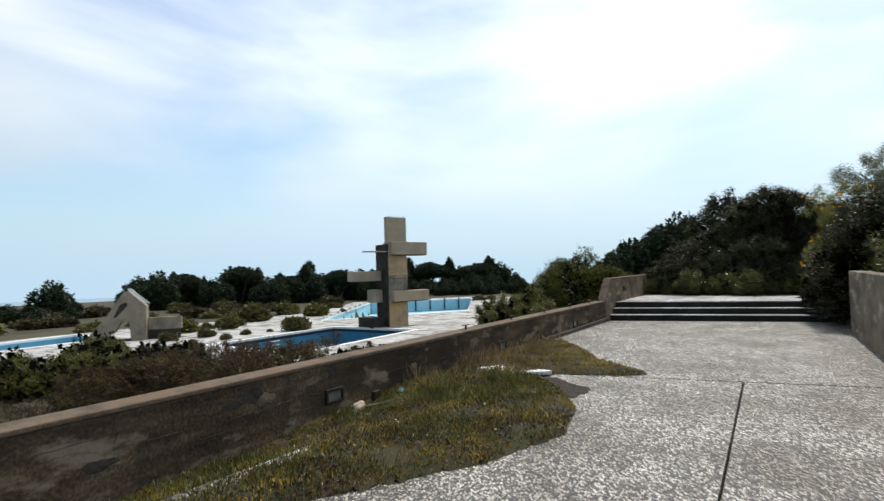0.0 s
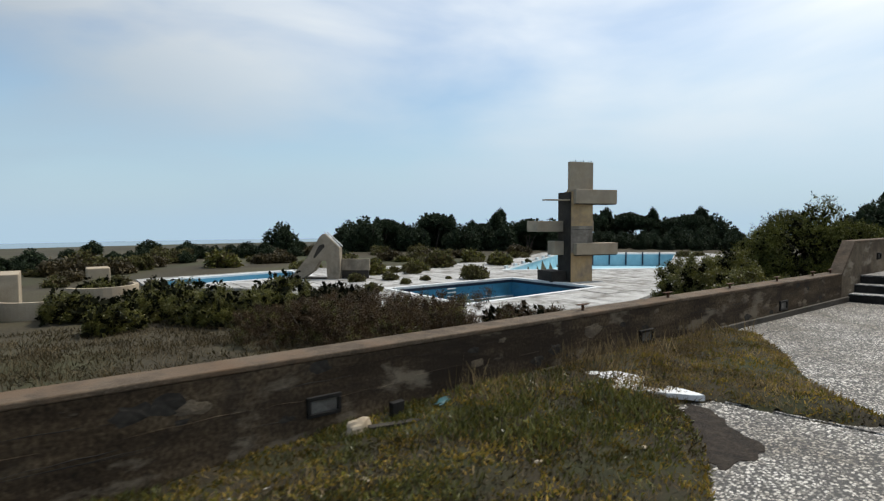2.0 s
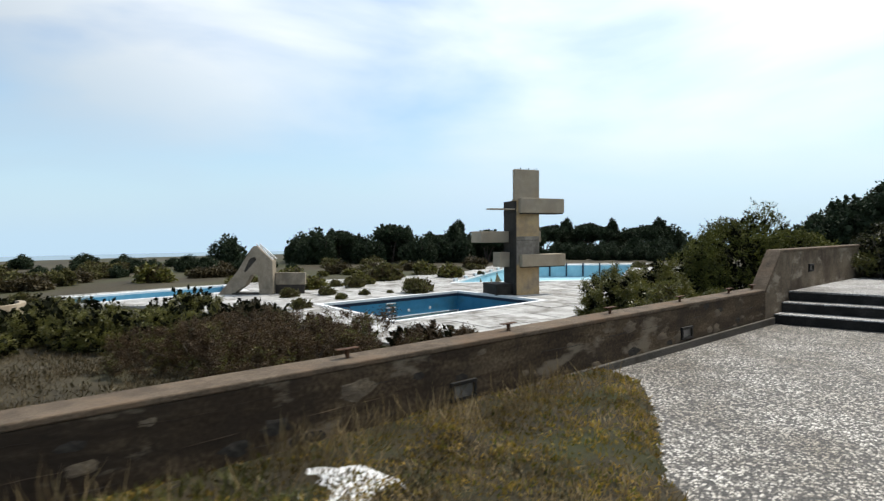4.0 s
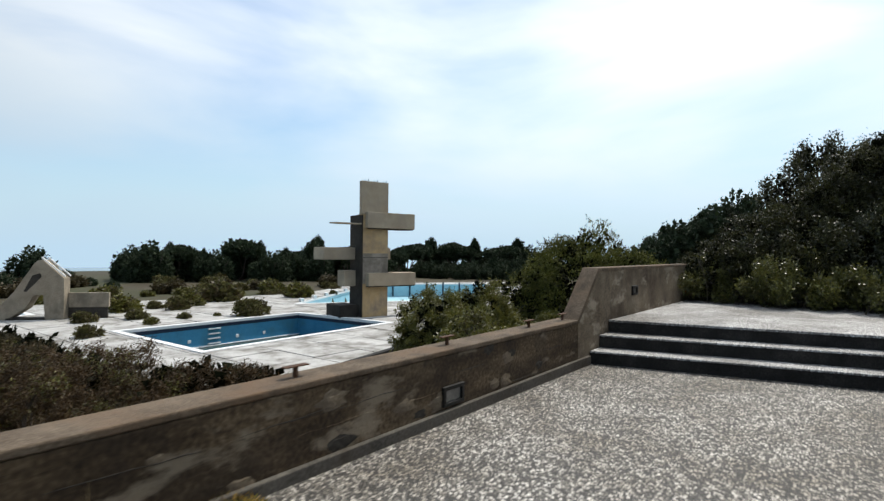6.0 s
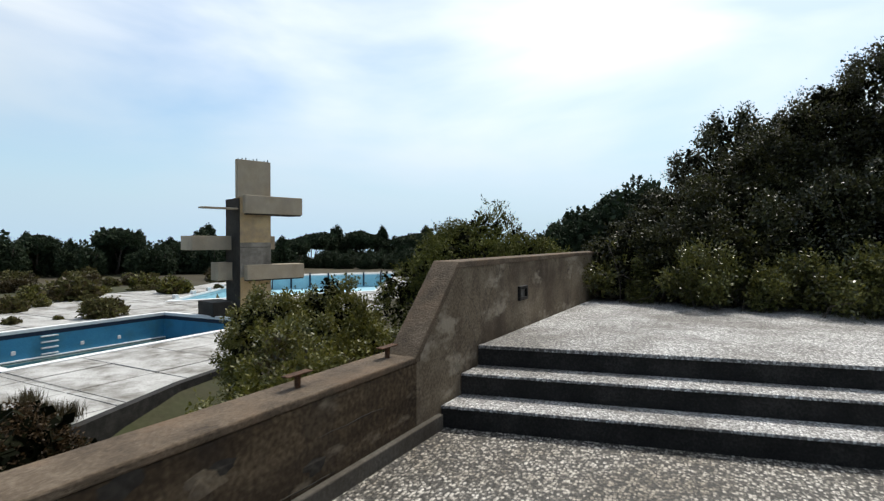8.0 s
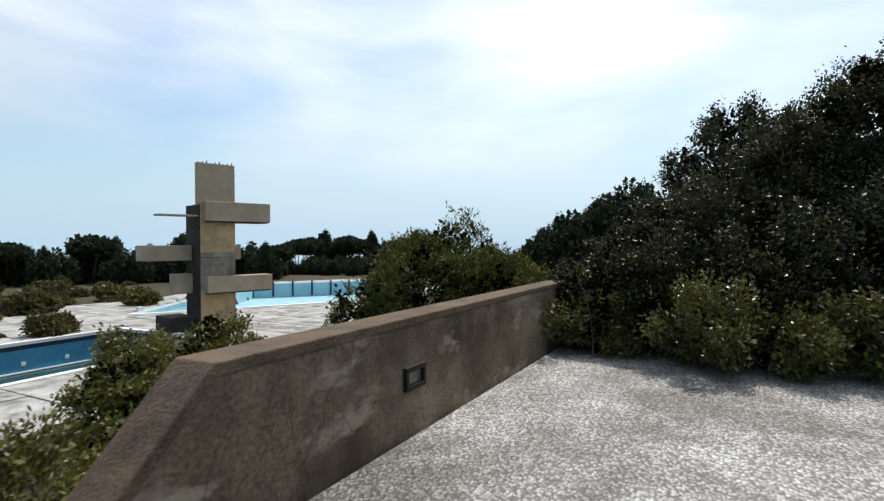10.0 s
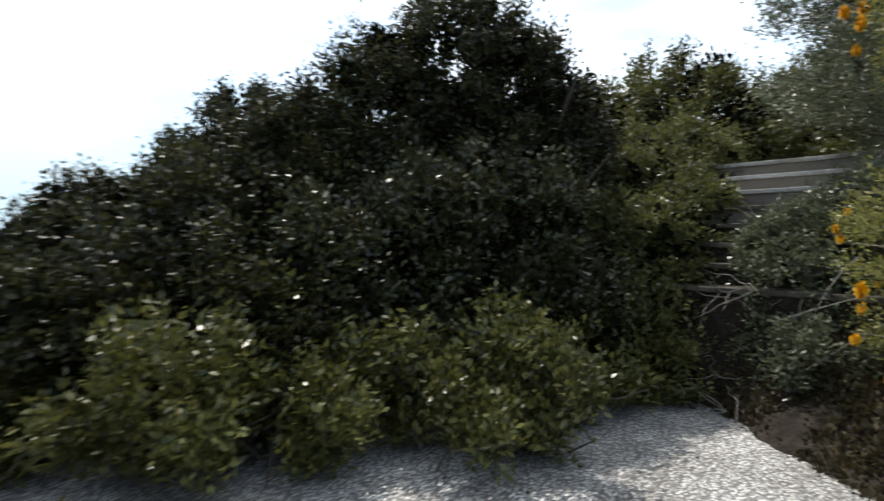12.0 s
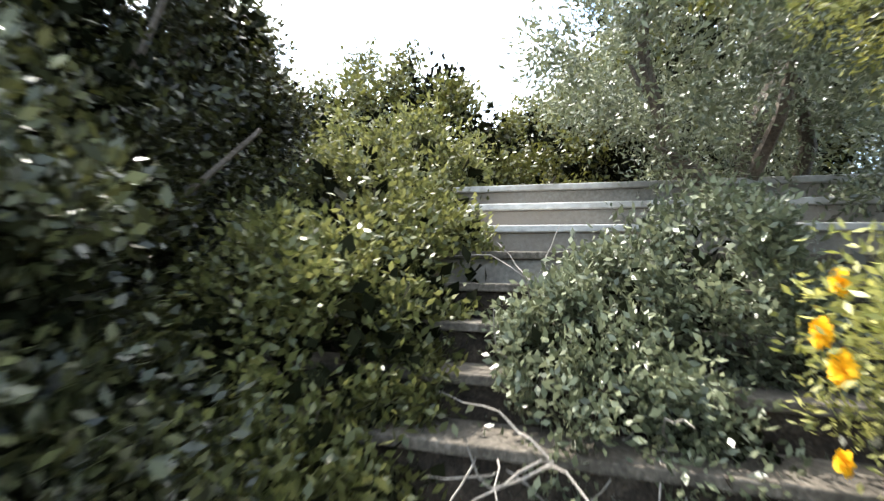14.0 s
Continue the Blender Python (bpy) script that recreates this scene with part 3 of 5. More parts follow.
def build_terrace():
    base = boxed(-0.15, -26, -0.75, 9.0, 0.4, -0.16)
    floor = part("floor", base, M_SOIL)
    tagged(floor, "old concrete terrace bed under the aggregate panels", "floor", kind="structure")
    joint = lambda x: -9.03 + 0.222 * x
    near = [(0.9, joint(0.9) - 0.03), (4.24, joint(4.24) - 0.03), (4.40, -12.6), (4.62, -26), (0.8, -26), (0.7, -14.5)]
    side = [(4.265, joint(4.265) - 0.03), (9.0, joint(9) - 0.03), (9.0, -26), (4.645, -26), (4.425, -12.6)]
    far = [(0.02, joint(0.02) + 0.02), (9.0, joint(9) + 0.02), (9.0, step_y(9) + 0.3), (0.02, 0.3)]
    for pts in (near, side, far):
        p = part("panel", prism(pts, -0.16, 0.0, 0.008), M_PEBBLE, floor)
    # upper terrace and its steps
    up = part("upper_floor", prism([(0.02, step_y(0.02, 0.74)), (11, step_y(11, 0.74)), (11, 7.5), (0.02, 7.5)], -0.4, 0.54, 0.01), M_UPPER)
    tagged(up, "upper terrace of bleached aggregate concrete", "floor", kind="structure")
    st = thing("steps", "three wide concrete steps with shade painted into the risers", "steps", kind="structure")
    for k, (d0, z) in enumerate(((0.0, 0.18), (0.36, 0.36), (0.70, 0.535))):
        d1 = d0 + (0.42 if k < 2 else 0.05)
        # riser colour holds the shade of its sunless side
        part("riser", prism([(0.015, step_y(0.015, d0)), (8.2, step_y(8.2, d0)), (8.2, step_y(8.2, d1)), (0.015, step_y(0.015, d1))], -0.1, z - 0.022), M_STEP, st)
        part("tread", prism([(0.02, step_y(0.02, d0 - 0.012)), (8.2, step_y(8.2, d0 - 0.012)), (8.2, step_y(8.2, d1)), (0.02, step_y(0.02, d1))], z - 0.022, z + (0 if k < 2 else 0.009), 0.006), M_UPPER, st)


build_terrace()


def build_parapet():
    w = thing("wall_west", "low weathered concrete parapet with dark rain stains", "wall", kind="structure")
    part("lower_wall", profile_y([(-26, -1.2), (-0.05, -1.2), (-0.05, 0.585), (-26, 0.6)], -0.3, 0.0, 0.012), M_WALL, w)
    part("coping", profile_y([(-26, 0.6), (-0.3, 0.585), (-0.3, 0.635), (-26, 0.65)], -0.31, 0.008, 0.012), M_CAP, w)
    part("upper_wall", profile_y([(-0.36, -1.2), (-0.36, 0.6), (0.33, 1.27), (5.56, 1.27), (5.56, -1.2)], -0.22, 0.004, 0.01), M_UPWALL, w)
    part("upper_coping", profile_y([(-0.40, 0.62), (-0.36, 0.58), (0.335, 1.268), (5.57, 1.268), (5.57, 1.315), (0.315, 1.315)], -0.235, 0.012, 0.008), M_CAP, w)
    part("skirting", profile_y([(-7.2, -0.1), (-7.2, 0.075), (-0.02, 0.12), (-0.02, -0.1)], 0.0, 0.05, 0.01), M_SKIRT, w)


build_parapet()
wn_back = part("wall_north", prism([(0.02, 5.36), (2.3, 5.36), (2.3, 5.56), (0.02, 5.56)], -0.3, 1.3, 0.012), M_UPWALL)
tagged(wn_back, "weathered concrete wall overgrown by dark bushes", "wall", kind="structure")


def board_marks():
    """Lips and cracks that the shuttering boards left in the parapet."""
    rng = np.random.default_rng(44)
    wall = bpy.data.objects["wall_west"]
    for k in range(46):
        y, z = rng.uniform(-16, -0.8), (0.14, 0.27, 0.4, 0.5)[k % 4] + rng.normal() * 0.012
        n = int(rng.integers(4, 9))
        pts, slope = [], rng.normal() * 0.02
        for i in range(n):
            pts.append(Vector((0.001, y + 0.13 * i, z + slope * 0.13 * i + rng.normal() * 0.004)))
        part("board_lip", tube(bmesh.new(), pts, [0.001] + [rng.uniform(0.0015, 0.0045) for _ in pts[2:]] + [0.001], 5), M_WALL if k % 2 else M_TOWERDARK, wall)
    for k in range(34):
        y, z = rng.uniform(-15, -0.6), rng.uniform(0.1, 0.55)
        bm = lump(rng.uniform(0.03, 0.09), k, 0.07, 1.6, 0.8, 0.9, 2)
        ob = part("spall", bm, M_UPWALL if k % 2 else M_TOWERDARK, wall)
        ob.location = (0.001, y, z)



def wall_light(y, z, length=0.31, height=0.18):
    ob = thing("wall_light", "recessed rectangular wall light with a black frame", "wall light", (0.0, y, z), group="lights along the parapet")
    bm = bmesh.new()
    h, v, f = length / 2, height / 2, 0.034
    for a in ((-h, v - f, h, v), (-h, -v, h, -v + f), (-h, -v + f, -h + f, v - f), (h - f, -v + f, h, v - f)):
        box(bm, 0.0, a[0], a[1], 0.034, a[2], a[3], 0.004)
    part("frame", bm, M_DARK, ob)
    part("lens", boxed(0.001, -h + f, -v + f, 0.009, h - f, v - f), M_LENS, ob, "dusty glass lens")


for y, z in ((-12.07, 0.2), (-7.38, 0.2), (-3.16, 0.22)):
    wall_light(y, z)
wall_light(1.87, 0.92, 0.25, 0.155)


def bracket(y):
    ob = thing("rail_bracket", "rusted iron rail bracket on top of the parapet", "bracket", (-0.16, y, 0.63), group="brackets on the parapet")
    part("post", boxed(-0.014, -0.014, 0.0, 0.014, 0.014, 0.085, 0.003), M_RUST, ob)
    part("plate", boxed(-0.03, -0.1, 0.083, 0.03, 0.1, 0.092, 0.002), M_RUST, ob)


for y in (-8.5, -6.6, -4.78, -3.03, -1.42, -0.5):
    bracket(y)

board_marks()

# wall on the far side of the terrace
wr = part("wall_east", prism([(6.0, -1.0), (6.3, -1.0), (6.75, -12), (6.45, -12)], -0.3, 1.45, 0.02), M_UPWALL)
tagged(wr, "pale weathered concrete wall under overhanging shrubs", "wall", kind="structure")


# ---- pools ----
def pool(name, label, poly, depth, paint, band=True, water=None):
    ob = thing(name, label, "swimming pool")
    n = len(poly)
    outer = grown(poly, 0.35)
    for i in range(n):
        a, b, c, d = poly[i], poly[(i + 1) % n], outer[(i + 1) % n], outer[i]
        part("rim", prism([a, b, c, d], DECK - 0.12, DECK + 0.05, 0.01), M_RIM, ob)
        part("side", prism([a, b, c, d], DECK - depth, DECK - 0.34), paint, ob)
        part("band", prism([a, b, c, d], DECK - 0.34, DECK - 0.12), M_BAND if band else paint, ob)
    part("bottom", prism(outer, DECK - depth - 0.1, DECK - depth), paint, ob)
    if water:
        part("water", prism(grown(poly, -0.002), DECK - depth, DECK - water), M_WATER, ob, "stagnant dark green water")
    return ob


pool_a = pool("diving_pool", "deep blue diving pool with stagnant green water", POOL_A, 3.4, M_BLUE, True, 1.5)
for y in (7.6, 9.4, 12.6, 14.6):
    part("pool_light", boxed(-29.1, y - 0.1, DECK - 1.15, -29.06, y + 0.1, DECK - 0.95, 0.02), M_RIM, pool_a, "round white underwater light")
for k in range(4):
    part("ladder_rung", boxed(-29.1, 10.6, DECK - 0.45 - 0.3 * k, -29.0, 11.4, DECK - 0.38 - 0.3 * k, 0.01), M_RIM, pool_a)
part("ledge", boxed(-29.1, 5.5, DECK - 1.48, -28.95, 17.4, DECK - 1.42), M_RIM, pool_a)
pool_b = pool("swimming_pool", "large empty light blue swimming pool", POOL_B, 1.75, M_PALEBLUE, False)
pool_c = pool("bathing_pool", "shallow empty light blue bathing pool", POOL_C, 1.0, M_MIDBLUE, False)


def build_deck():
    outline = [(-12.0, 3.0), (-13.6, 7.2), (-15.2, 14.5), (-20.0, 30), (-30, 62), (-41, 64), (-53, 46), (-44, 30), (-45, 19), (-49, 7), (-47.6, -8.4), (-39.8, -8.4), (-36, -3), (-21, 0.4)]
    bm = bmesh.new()
    bm.faces.new([bm.verts.new((x, y, DECK)) for x, y in outline])
    cuts = [((x, 0, 0), (1, 0, 0)) for x in np.arange(-57, -12, 2.6)] + [((0, y, 0), (0, 1, 0)) for y in np.arange(-13, 64, 2.6)]
    pools = [grown(p, 0.33) for p in (POOL_A, POOL_B, POOL_C)]
    for p in pools:
        for (x0, y0), (x1, y1) in zip(p, p[1:] + p[:1]):
            cuts.append(((x0, y0, 0), (y1 - y0, x0 - x1, 0)))
    for co, no in cuts:
        bmesh.ops.bisect_plane(bm, geom=bm.verts[:] + bm.edges[:] + bm.faces[:], plane_co=co, plane_no=no, dist=1e-4)
    gone = [f for f in bm.faces if any(inside(f.calc_center_median().x, f.calc_center_median().y, p) for p in pools)]
    bmesh.ops.delete(bm, geom=gone, context="FACES")
    near, rest = [], []
    for f in bm.faces:
        c = f.calc_center_median()
        pts = [(c.x + (v.co.x - c.x) * 0.973, c.y + (v.co.y - c.y) * 0.973) for v in f.verts]
        (near if c.y < 21 and c.x > -42 else rest).append(pts)
    bm.free()
    ob = new("pavement")
    tagged(ob, "bleached concrete slab deck around the pools", "pavement", kind="structure")
    rng = np.random.default_rng(8)
    for pts in near[:300]:
        part("slab", prism(pts, DECK - 0.18, DECK + rng.uniform(-0.012, 0.012), 0.012), M_DECK, ob)
    far = bmesh.new()
    for pts in near[300:] + rest:
        q = prism(pts, DECK - 0.18, DECK + rng.uniform(-0.012, 0.012))
        me = bpy.data.meshes.new("tmp")
        q.to_mesh(me)
        q.free()
        far.from_mesh(me)
        bpy.data.meshes.remove(me)
    tagged(part("far_slabs", far, M_DECK, ob), kind="stuff")


build_deck()


# ---- diving tower ----
def build_tower():
    t = thing("diving_tower", "tall raw concrete diving tower with cantilevered platforms", "diving tower", (-24.0, 18.7, DECK), -14.5)
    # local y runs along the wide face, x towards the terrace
    # thin dark panel that puts the shade of this side into colour
    part("side_shade_panel", boxed(-1.75, 0.08, 0, -0.03, 0.148, 7.05, 0.01), M_TOWERDARK, t, "side face with its shade painted in")
    for z0, z1, mt, tone in ((0, 2.3, M_OCHRE, "ochre lower shaft, stain and painted bounce light"), (2.3, 4.4, M_GREYC, "grey rain-stained middle shaft"), (4.4, 7.1, M_OCHRE, "ochre upper shaft, stain and painted bounce light")):
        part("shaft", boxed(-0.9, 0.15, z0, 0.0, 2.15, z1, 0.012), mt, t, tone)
    part("fin", boxed(-0.32, 0.0, 7.1, 0.0, 2.15, 9.38, 0.02), M_TOWER, t)
    part("side_slab", boxed(-1.8, 0.15, 0, -0.9, 0.5, 7.05, 0.02), M_TOWER, t)
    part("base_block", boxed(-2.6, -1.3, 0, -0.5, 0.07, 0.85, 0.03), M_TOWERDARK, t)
    up = part("top_platform", boxed(-0.9, 0.3, 6.15, 0.35, 4.2, 7.25, 0.03), M_TOWER, t)
    part("springboard", boxed(-0.8, -2.0, 6.38, -0.1, 0.3, 6.48, 0.02), M_TOWER, t)
    part("middle_platform", boxed(-2.6, -2.3, 3.95, -1.0, 3.0, 4.8, 0.03), M_TOWER, t)
    part("lower_platform", boxed(-0.5, 0.35, 2.15, 0.45, 4.25, 3.05, 0.03), M_TOWER, t)
    for k in range(9):
        part("rebar_stub", boxed(-0.2, 0.1 + 0.24 * k, 9.36, -0.15, 0.15 + 0.24 * k, 9.43 + 0.05 * (k % 3), 0.005), M_TOWERDARK, t)
    for z in (4.1, ):
        part("joint_band", boxed(-0.02, 0.16, z, 0.004, 2.14, z + 0.03), M_TOWERDARK, t)
    # dark sheets stand in for the shade under the platforms
    part("soffit_shade", boxed(-0.85, 0.4, 6.08, 0.3, 4.1, 6.15), M_TOWERDARK, t)
    part("soffit_shade", boxed(-0.45, 0.4, 2.08, 0.4, 4.2, 2.15), M_TOWERDARK, t)
    part("lower_ledge", boxed(-1.9, -0.8, 2.1, -0.9, 0.15, 3.2, 0.03), M_TOWER, t)


build_tower()


# ---- slide ----
def build_slide():
    s = thing("slide_tower", "weathered concrete pool slide with an open arch", "slide", (-38.1, 4.2, DECK), -40)
    s.scale = (0.9, 0.96, 0.95)
    part("arch_wall", profile_y([(-2.9, 0), (-2.1, 0.95), (-1.29, 1.85), (-0.7, 2.85), (-0.17, 3.72), (0.05, 3.95), (0.31, 4.0), (1.6, 2.75), (1.6, 0), (0.48, 0), (0.4, 1.65), (-0.17, 1.65), (-0.65, 0.75), (-1.7, 0)], -0.95, 0.0, 0.02), M_SLIDE, s)
    # flat dark plate in the outline of the shadow by the chute
    part("chute_shadow", profile_y([(-0.75, 1.9), (-0.25, 2.95), (0.2, 3.1), (0.28, 2.85), (-0.2, 2.3), (-0.6, 1.85)], 0.0, 0.012), M_TOWERDARK, s, "dark plate painted as the chute's shadow")
    for x in (-0.93, -0.06):
        part("stair_rail", profile_y([(0.3, 4.08), (1.66, 2.84), (1.66, 2.96), (0.3, 4.2)], x, x + 0.1, 0.01), M_RIM, s)
    # low dark block added as the shadow along the arch base
    part("arch_base_shadow", boxed(-1.0, -1.75, 0.0, 0.06, 0.5, 0.12, 0.02), M_TOWERDARK, s)
    part("low_wall", boxed(-0.9, 1.62, 0.75, -0.6, 4.1, 1.75, 0.03), M_SLIDE, s)
    part("low_wall_foot", boxed(-0.85, 1.62, 0.0, -0.65, 4.0, 0.75, 0.02), M_TOWERDARK, s)


build_slide()
ret = part("wall_retaining", prism([(-11.95, 2.95), (-11.65, 2.95), (-13.25, 7.2), (-14.85, 14.5), (-15.15, 14.5), (-13.55, 7.2)], DECK - 2.2, DECK + 0.03, 0.01), M_STEP)
tagged(ret, "dark concrete retaining wall under the pool deck", "wall", kind="structure")


# dividers on the far end of the large pool
for i in range(8):
    f = i / 7
    x, y = -39.0 + (-49.5 + 39.0) * f, 58.8 + (46.0 - 58.8) * f
    part("divider", boxed(x + 0.02, y - 0.22, DECK - 1.6, x + 0.14, y - 0.02, DECK + 0.25, 0.01), M_BAND, pool_b)
for i in range(7):
    f = (i + 0.5) / 7
    x, y = -35.0 + (-49.5 + 35.0) * f * 0.8, 21.6 + (46 - 21.6) * f * 0.8
    part("starting_block", boxed(x - 0.22, y - 0.22, DECK + 0.05, x + 0.12, y + 0.12, DECK + 0.34, 0.02), M_RIM, pool_b)


def curved_wall(cx, cy, r, a0, a1, h, n=14):
    inner, outer = [], []
    for i in range(n + 1):
        a = radians(a0 + (a1 - a0) * i / n)
        inner.append((cx + r * math.cos(a), cy + r * math.sin(a)))
        outer.append((cx + (r + 0.25) * math.cos(a), cy + (r + 0.25) * math.sin(a)))
    return prism(outer + inner[::-1], DECK - 0.3, DECK + h)


kiosk = thing("ruined_kiosk", "low ruined kiosk of curved concrete walls", "kiosk")
part("curved_wall", curved_wall(-31.5, -11.8, 1.6, -70, 120, 1.3), M_TOWER, kiosk)
part("curved_wall", curved_wall(-31.8, -14.5, 2.0, -60, 60, 0.8), M_TOWER, kiosk)
part("block", boxed(-37.5, -18.6, DECK - 0.3, -34.5, -15.6, DECK + 1.9, 0.05), M_TOWER, kiosk)
part("block", boxed(-35.0, -12.4, DECK - 0.3, -33.6, -11.2, DECK + 2.1, 0.05), M_TOWER, kiosk)


# ---- staircase between the bushes ----
STAIR_U, STAIR_V = Vector((0.91, 0.41, 0)), Vector((0.41, -0.91, 0))


def litter_z(u, v):
    """Height of the leaf litter that buries the lowest steps; its foot runs askew over the terrace."""
    foot = 7.05 - 0.9 * max(0.0, min(1.3, v + 2.3))
    up = max(0.0, min(1.0, (u - foot) / (7.4 - foot)))
    return 0.50 + 0.84 * up ** 1.4 * max(0.0, 1 - max(0.0, u - 7.45) * 1.2) - 0.5 * max(0.0, foot - u)


def build_staircase():
    t = thing("staircase", "overgrown concrete staircase with pale worn treads", "stairs")
    u, v = STAIR_U, STAIR_V
    m = Matrix(((u.x, v.x, 0, 0), (u.y, v.y, 0, 0), (0, 0, 1, 0), (0, 0, 0, 1)))
    for k in range(4, 12):
        a, z = 6.06 + 0.3 * k, 0.54 + 0.185 * (k + 1)
        end = a + (0.34 if k < 11 else 1.6)
        # lower steps take soil tones that also carry shade; lit top treads stay pale
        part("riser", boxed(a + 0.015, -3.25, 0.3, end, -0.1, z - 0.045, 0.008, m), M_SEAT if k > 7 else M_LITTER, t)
        part("tread", boxed(a - 0.015, -3.27, z - 0.044, end + 0.01, -0.08, z, 0.008, m), M_DECK if k > 8 else M_SOILED_SHADE, t, "pale worn tread" if k > 8 else "lower tread darkened by soil and painted shade")


build_staircase()
lit = bmesh.new()
grid = [[None] * 30 for _ in range(34)]
for i in range(34):
    for j in range(30):
        ca, cb = 5.3 + 0.1 * i, -3.6 + 0.17 * j
        z = litter_z(ca, cb) + 0.13 * noise.noise(Vector((ca * 1.3, cb * 1.3, 2.0))) + 0.06 * noise.noise(Vector((ca * 4, cb * 4, 5.0)))
        grid[i][j] = lit.verts.new((0.91 * ca + 0.41 * cb, 0.41 * ca - 0.91 * cb, z))
for i in range(33):
    for j in range(29):
        lit.faces.new((grid[i][j], grid[i][j + 1], grid[i + 1][j + 1], grid[i + 1][j]))
tagged(part("leaf_litter", lit, M_LITTER), "slope of brown leaf litter and dead twigs", "leaf litter", kind="stuff")


# ---- plants ----
def gz(x, y):
    return ground_height(x, y) - 0.03


EDGE = [(-28.2, 3.6, 0.75), (-38.6, 9.4, 1.3), (-39.6, 12.0, 0.7), (-39.8, 13.6, 0.8), (-39.2, 15.5, 0.7), (-30.8, 14.5, 1.3), (-42.5, 19.1, 2.0), (-40.7, 25.8, 1.6), (-40.9, 30.8, 0.5), (-32.0, 10.6, 0.5), (-31.2, 8.1, 0.5), (-34.1, 8.3, 0.8), (-34.6, 5.5, 0.8), (-31.8, 12.7, 0.3), (-37.7, -8.5, 1.0), (-40.6, 25.7, 1.2), (-33.6, 16.6, 0.9)]


def plants():
    rng = np.random.default_rng(3)
    dark = dict(stem=14, r0=0.04)
    # inner leaves carry the dark of the bush's inside as colour
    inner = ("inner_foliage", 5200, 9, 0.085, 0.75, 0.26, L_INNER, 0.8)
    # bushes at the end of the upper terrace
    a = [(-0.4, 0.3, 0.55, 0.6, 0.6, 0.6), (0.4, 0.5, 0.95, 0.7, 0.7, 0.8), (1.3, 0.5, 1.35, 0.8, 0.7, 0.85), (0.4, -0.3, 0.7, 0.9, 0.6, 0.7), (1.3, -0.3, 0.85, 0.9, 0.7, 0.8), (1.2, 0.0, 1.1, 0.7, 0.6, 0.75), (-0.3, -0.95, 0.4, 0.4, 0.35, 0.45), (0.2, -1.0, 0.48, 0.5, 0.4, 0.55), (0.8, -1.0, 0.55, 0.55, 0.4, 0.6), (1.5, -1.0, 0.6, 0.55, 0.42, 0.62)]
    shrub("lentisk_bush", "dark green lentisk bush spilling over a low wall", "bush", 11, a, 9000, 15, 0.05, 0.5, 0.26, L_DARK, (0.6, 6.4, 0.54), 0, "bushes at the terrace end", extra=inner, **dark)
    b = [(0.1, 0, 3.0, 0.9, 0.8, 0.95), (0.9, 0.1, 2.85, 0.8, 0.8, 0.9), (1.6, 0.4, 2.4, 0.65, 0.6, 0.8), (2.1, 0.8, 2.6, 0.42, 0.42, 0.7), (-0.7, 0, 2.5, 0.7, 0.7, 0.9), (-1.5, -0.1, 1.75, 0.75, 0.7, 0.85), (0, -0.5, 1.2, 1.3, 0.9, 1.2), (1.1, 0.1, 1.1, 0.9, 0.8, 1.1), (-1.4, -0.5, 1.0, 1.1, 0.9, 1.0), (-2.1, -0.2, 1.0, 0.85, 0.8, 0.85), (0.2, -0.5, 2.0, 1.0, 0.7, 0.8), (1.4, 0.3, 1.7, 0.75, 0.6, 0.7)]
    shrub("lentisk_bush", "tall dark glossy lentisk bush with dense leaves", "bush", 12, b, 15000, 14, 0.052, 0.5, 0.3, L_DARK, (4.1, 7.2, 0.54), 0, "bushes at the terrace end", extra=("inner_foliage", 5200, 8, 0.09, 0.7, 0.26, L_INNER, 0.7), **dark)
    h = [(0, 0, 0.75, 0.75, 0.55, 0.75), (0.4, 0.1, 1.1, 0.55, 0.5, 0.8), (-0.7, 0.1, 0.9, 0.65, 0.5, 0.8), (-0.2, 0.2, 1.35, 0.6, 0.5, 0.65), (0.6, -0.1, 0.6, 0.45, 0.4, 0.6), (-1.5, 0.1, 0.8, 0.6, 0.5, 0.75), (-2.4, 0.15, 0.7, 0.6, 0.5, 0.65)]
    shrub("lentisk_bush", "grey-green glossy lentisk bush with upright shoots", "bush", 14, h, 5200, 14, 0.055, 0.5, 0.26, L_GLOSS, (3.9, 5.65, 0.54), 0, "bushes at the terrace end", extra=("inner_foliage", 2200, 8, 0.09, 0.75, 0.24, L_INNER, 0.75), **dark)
    c = [(0, 0, 0.3, 0.26, 0.24, 0.34), (0.38, 0.15, 0.42, 0.22, 0.2, 0.42), (-0.4, 0.2, 0.36, 0.24, 0.22, 0.36), (0.1, 0.4, 0.55, 0.22, 0.2, 0.45), (0.25, -0.3, 0.2, 0.24, 0.22, 0.2)]
    for k, (x, yy, turn, n) in enumerate(((2.2, 4.75, 12, 300), (3.2, 4.55, -20, 380), (1.4, 5.05, -8, 220), (4.15, 5.0, 40, 340), (0.6, 5.0, 60, 240), (1.0, 5.1, 20, 260), (1.75, 4.85, 200, 300), (2.3, 5.25, 150, 260), (5.0, 5.25, 15, 240), (2.75, 5.15, 80, 280), (3.75, 4.75, 120, 240))):
        shrub("young_bush", "low bush of fresh light green shoots", "bush", 130 + k, c, n, 20, 0.054, 0.48, 0.24, L_FRESH, (x, yy, 0.54), turn, "fresh shoots on the terrace", stem=6, r0=0.004, lift=1.2, inner=0.6)
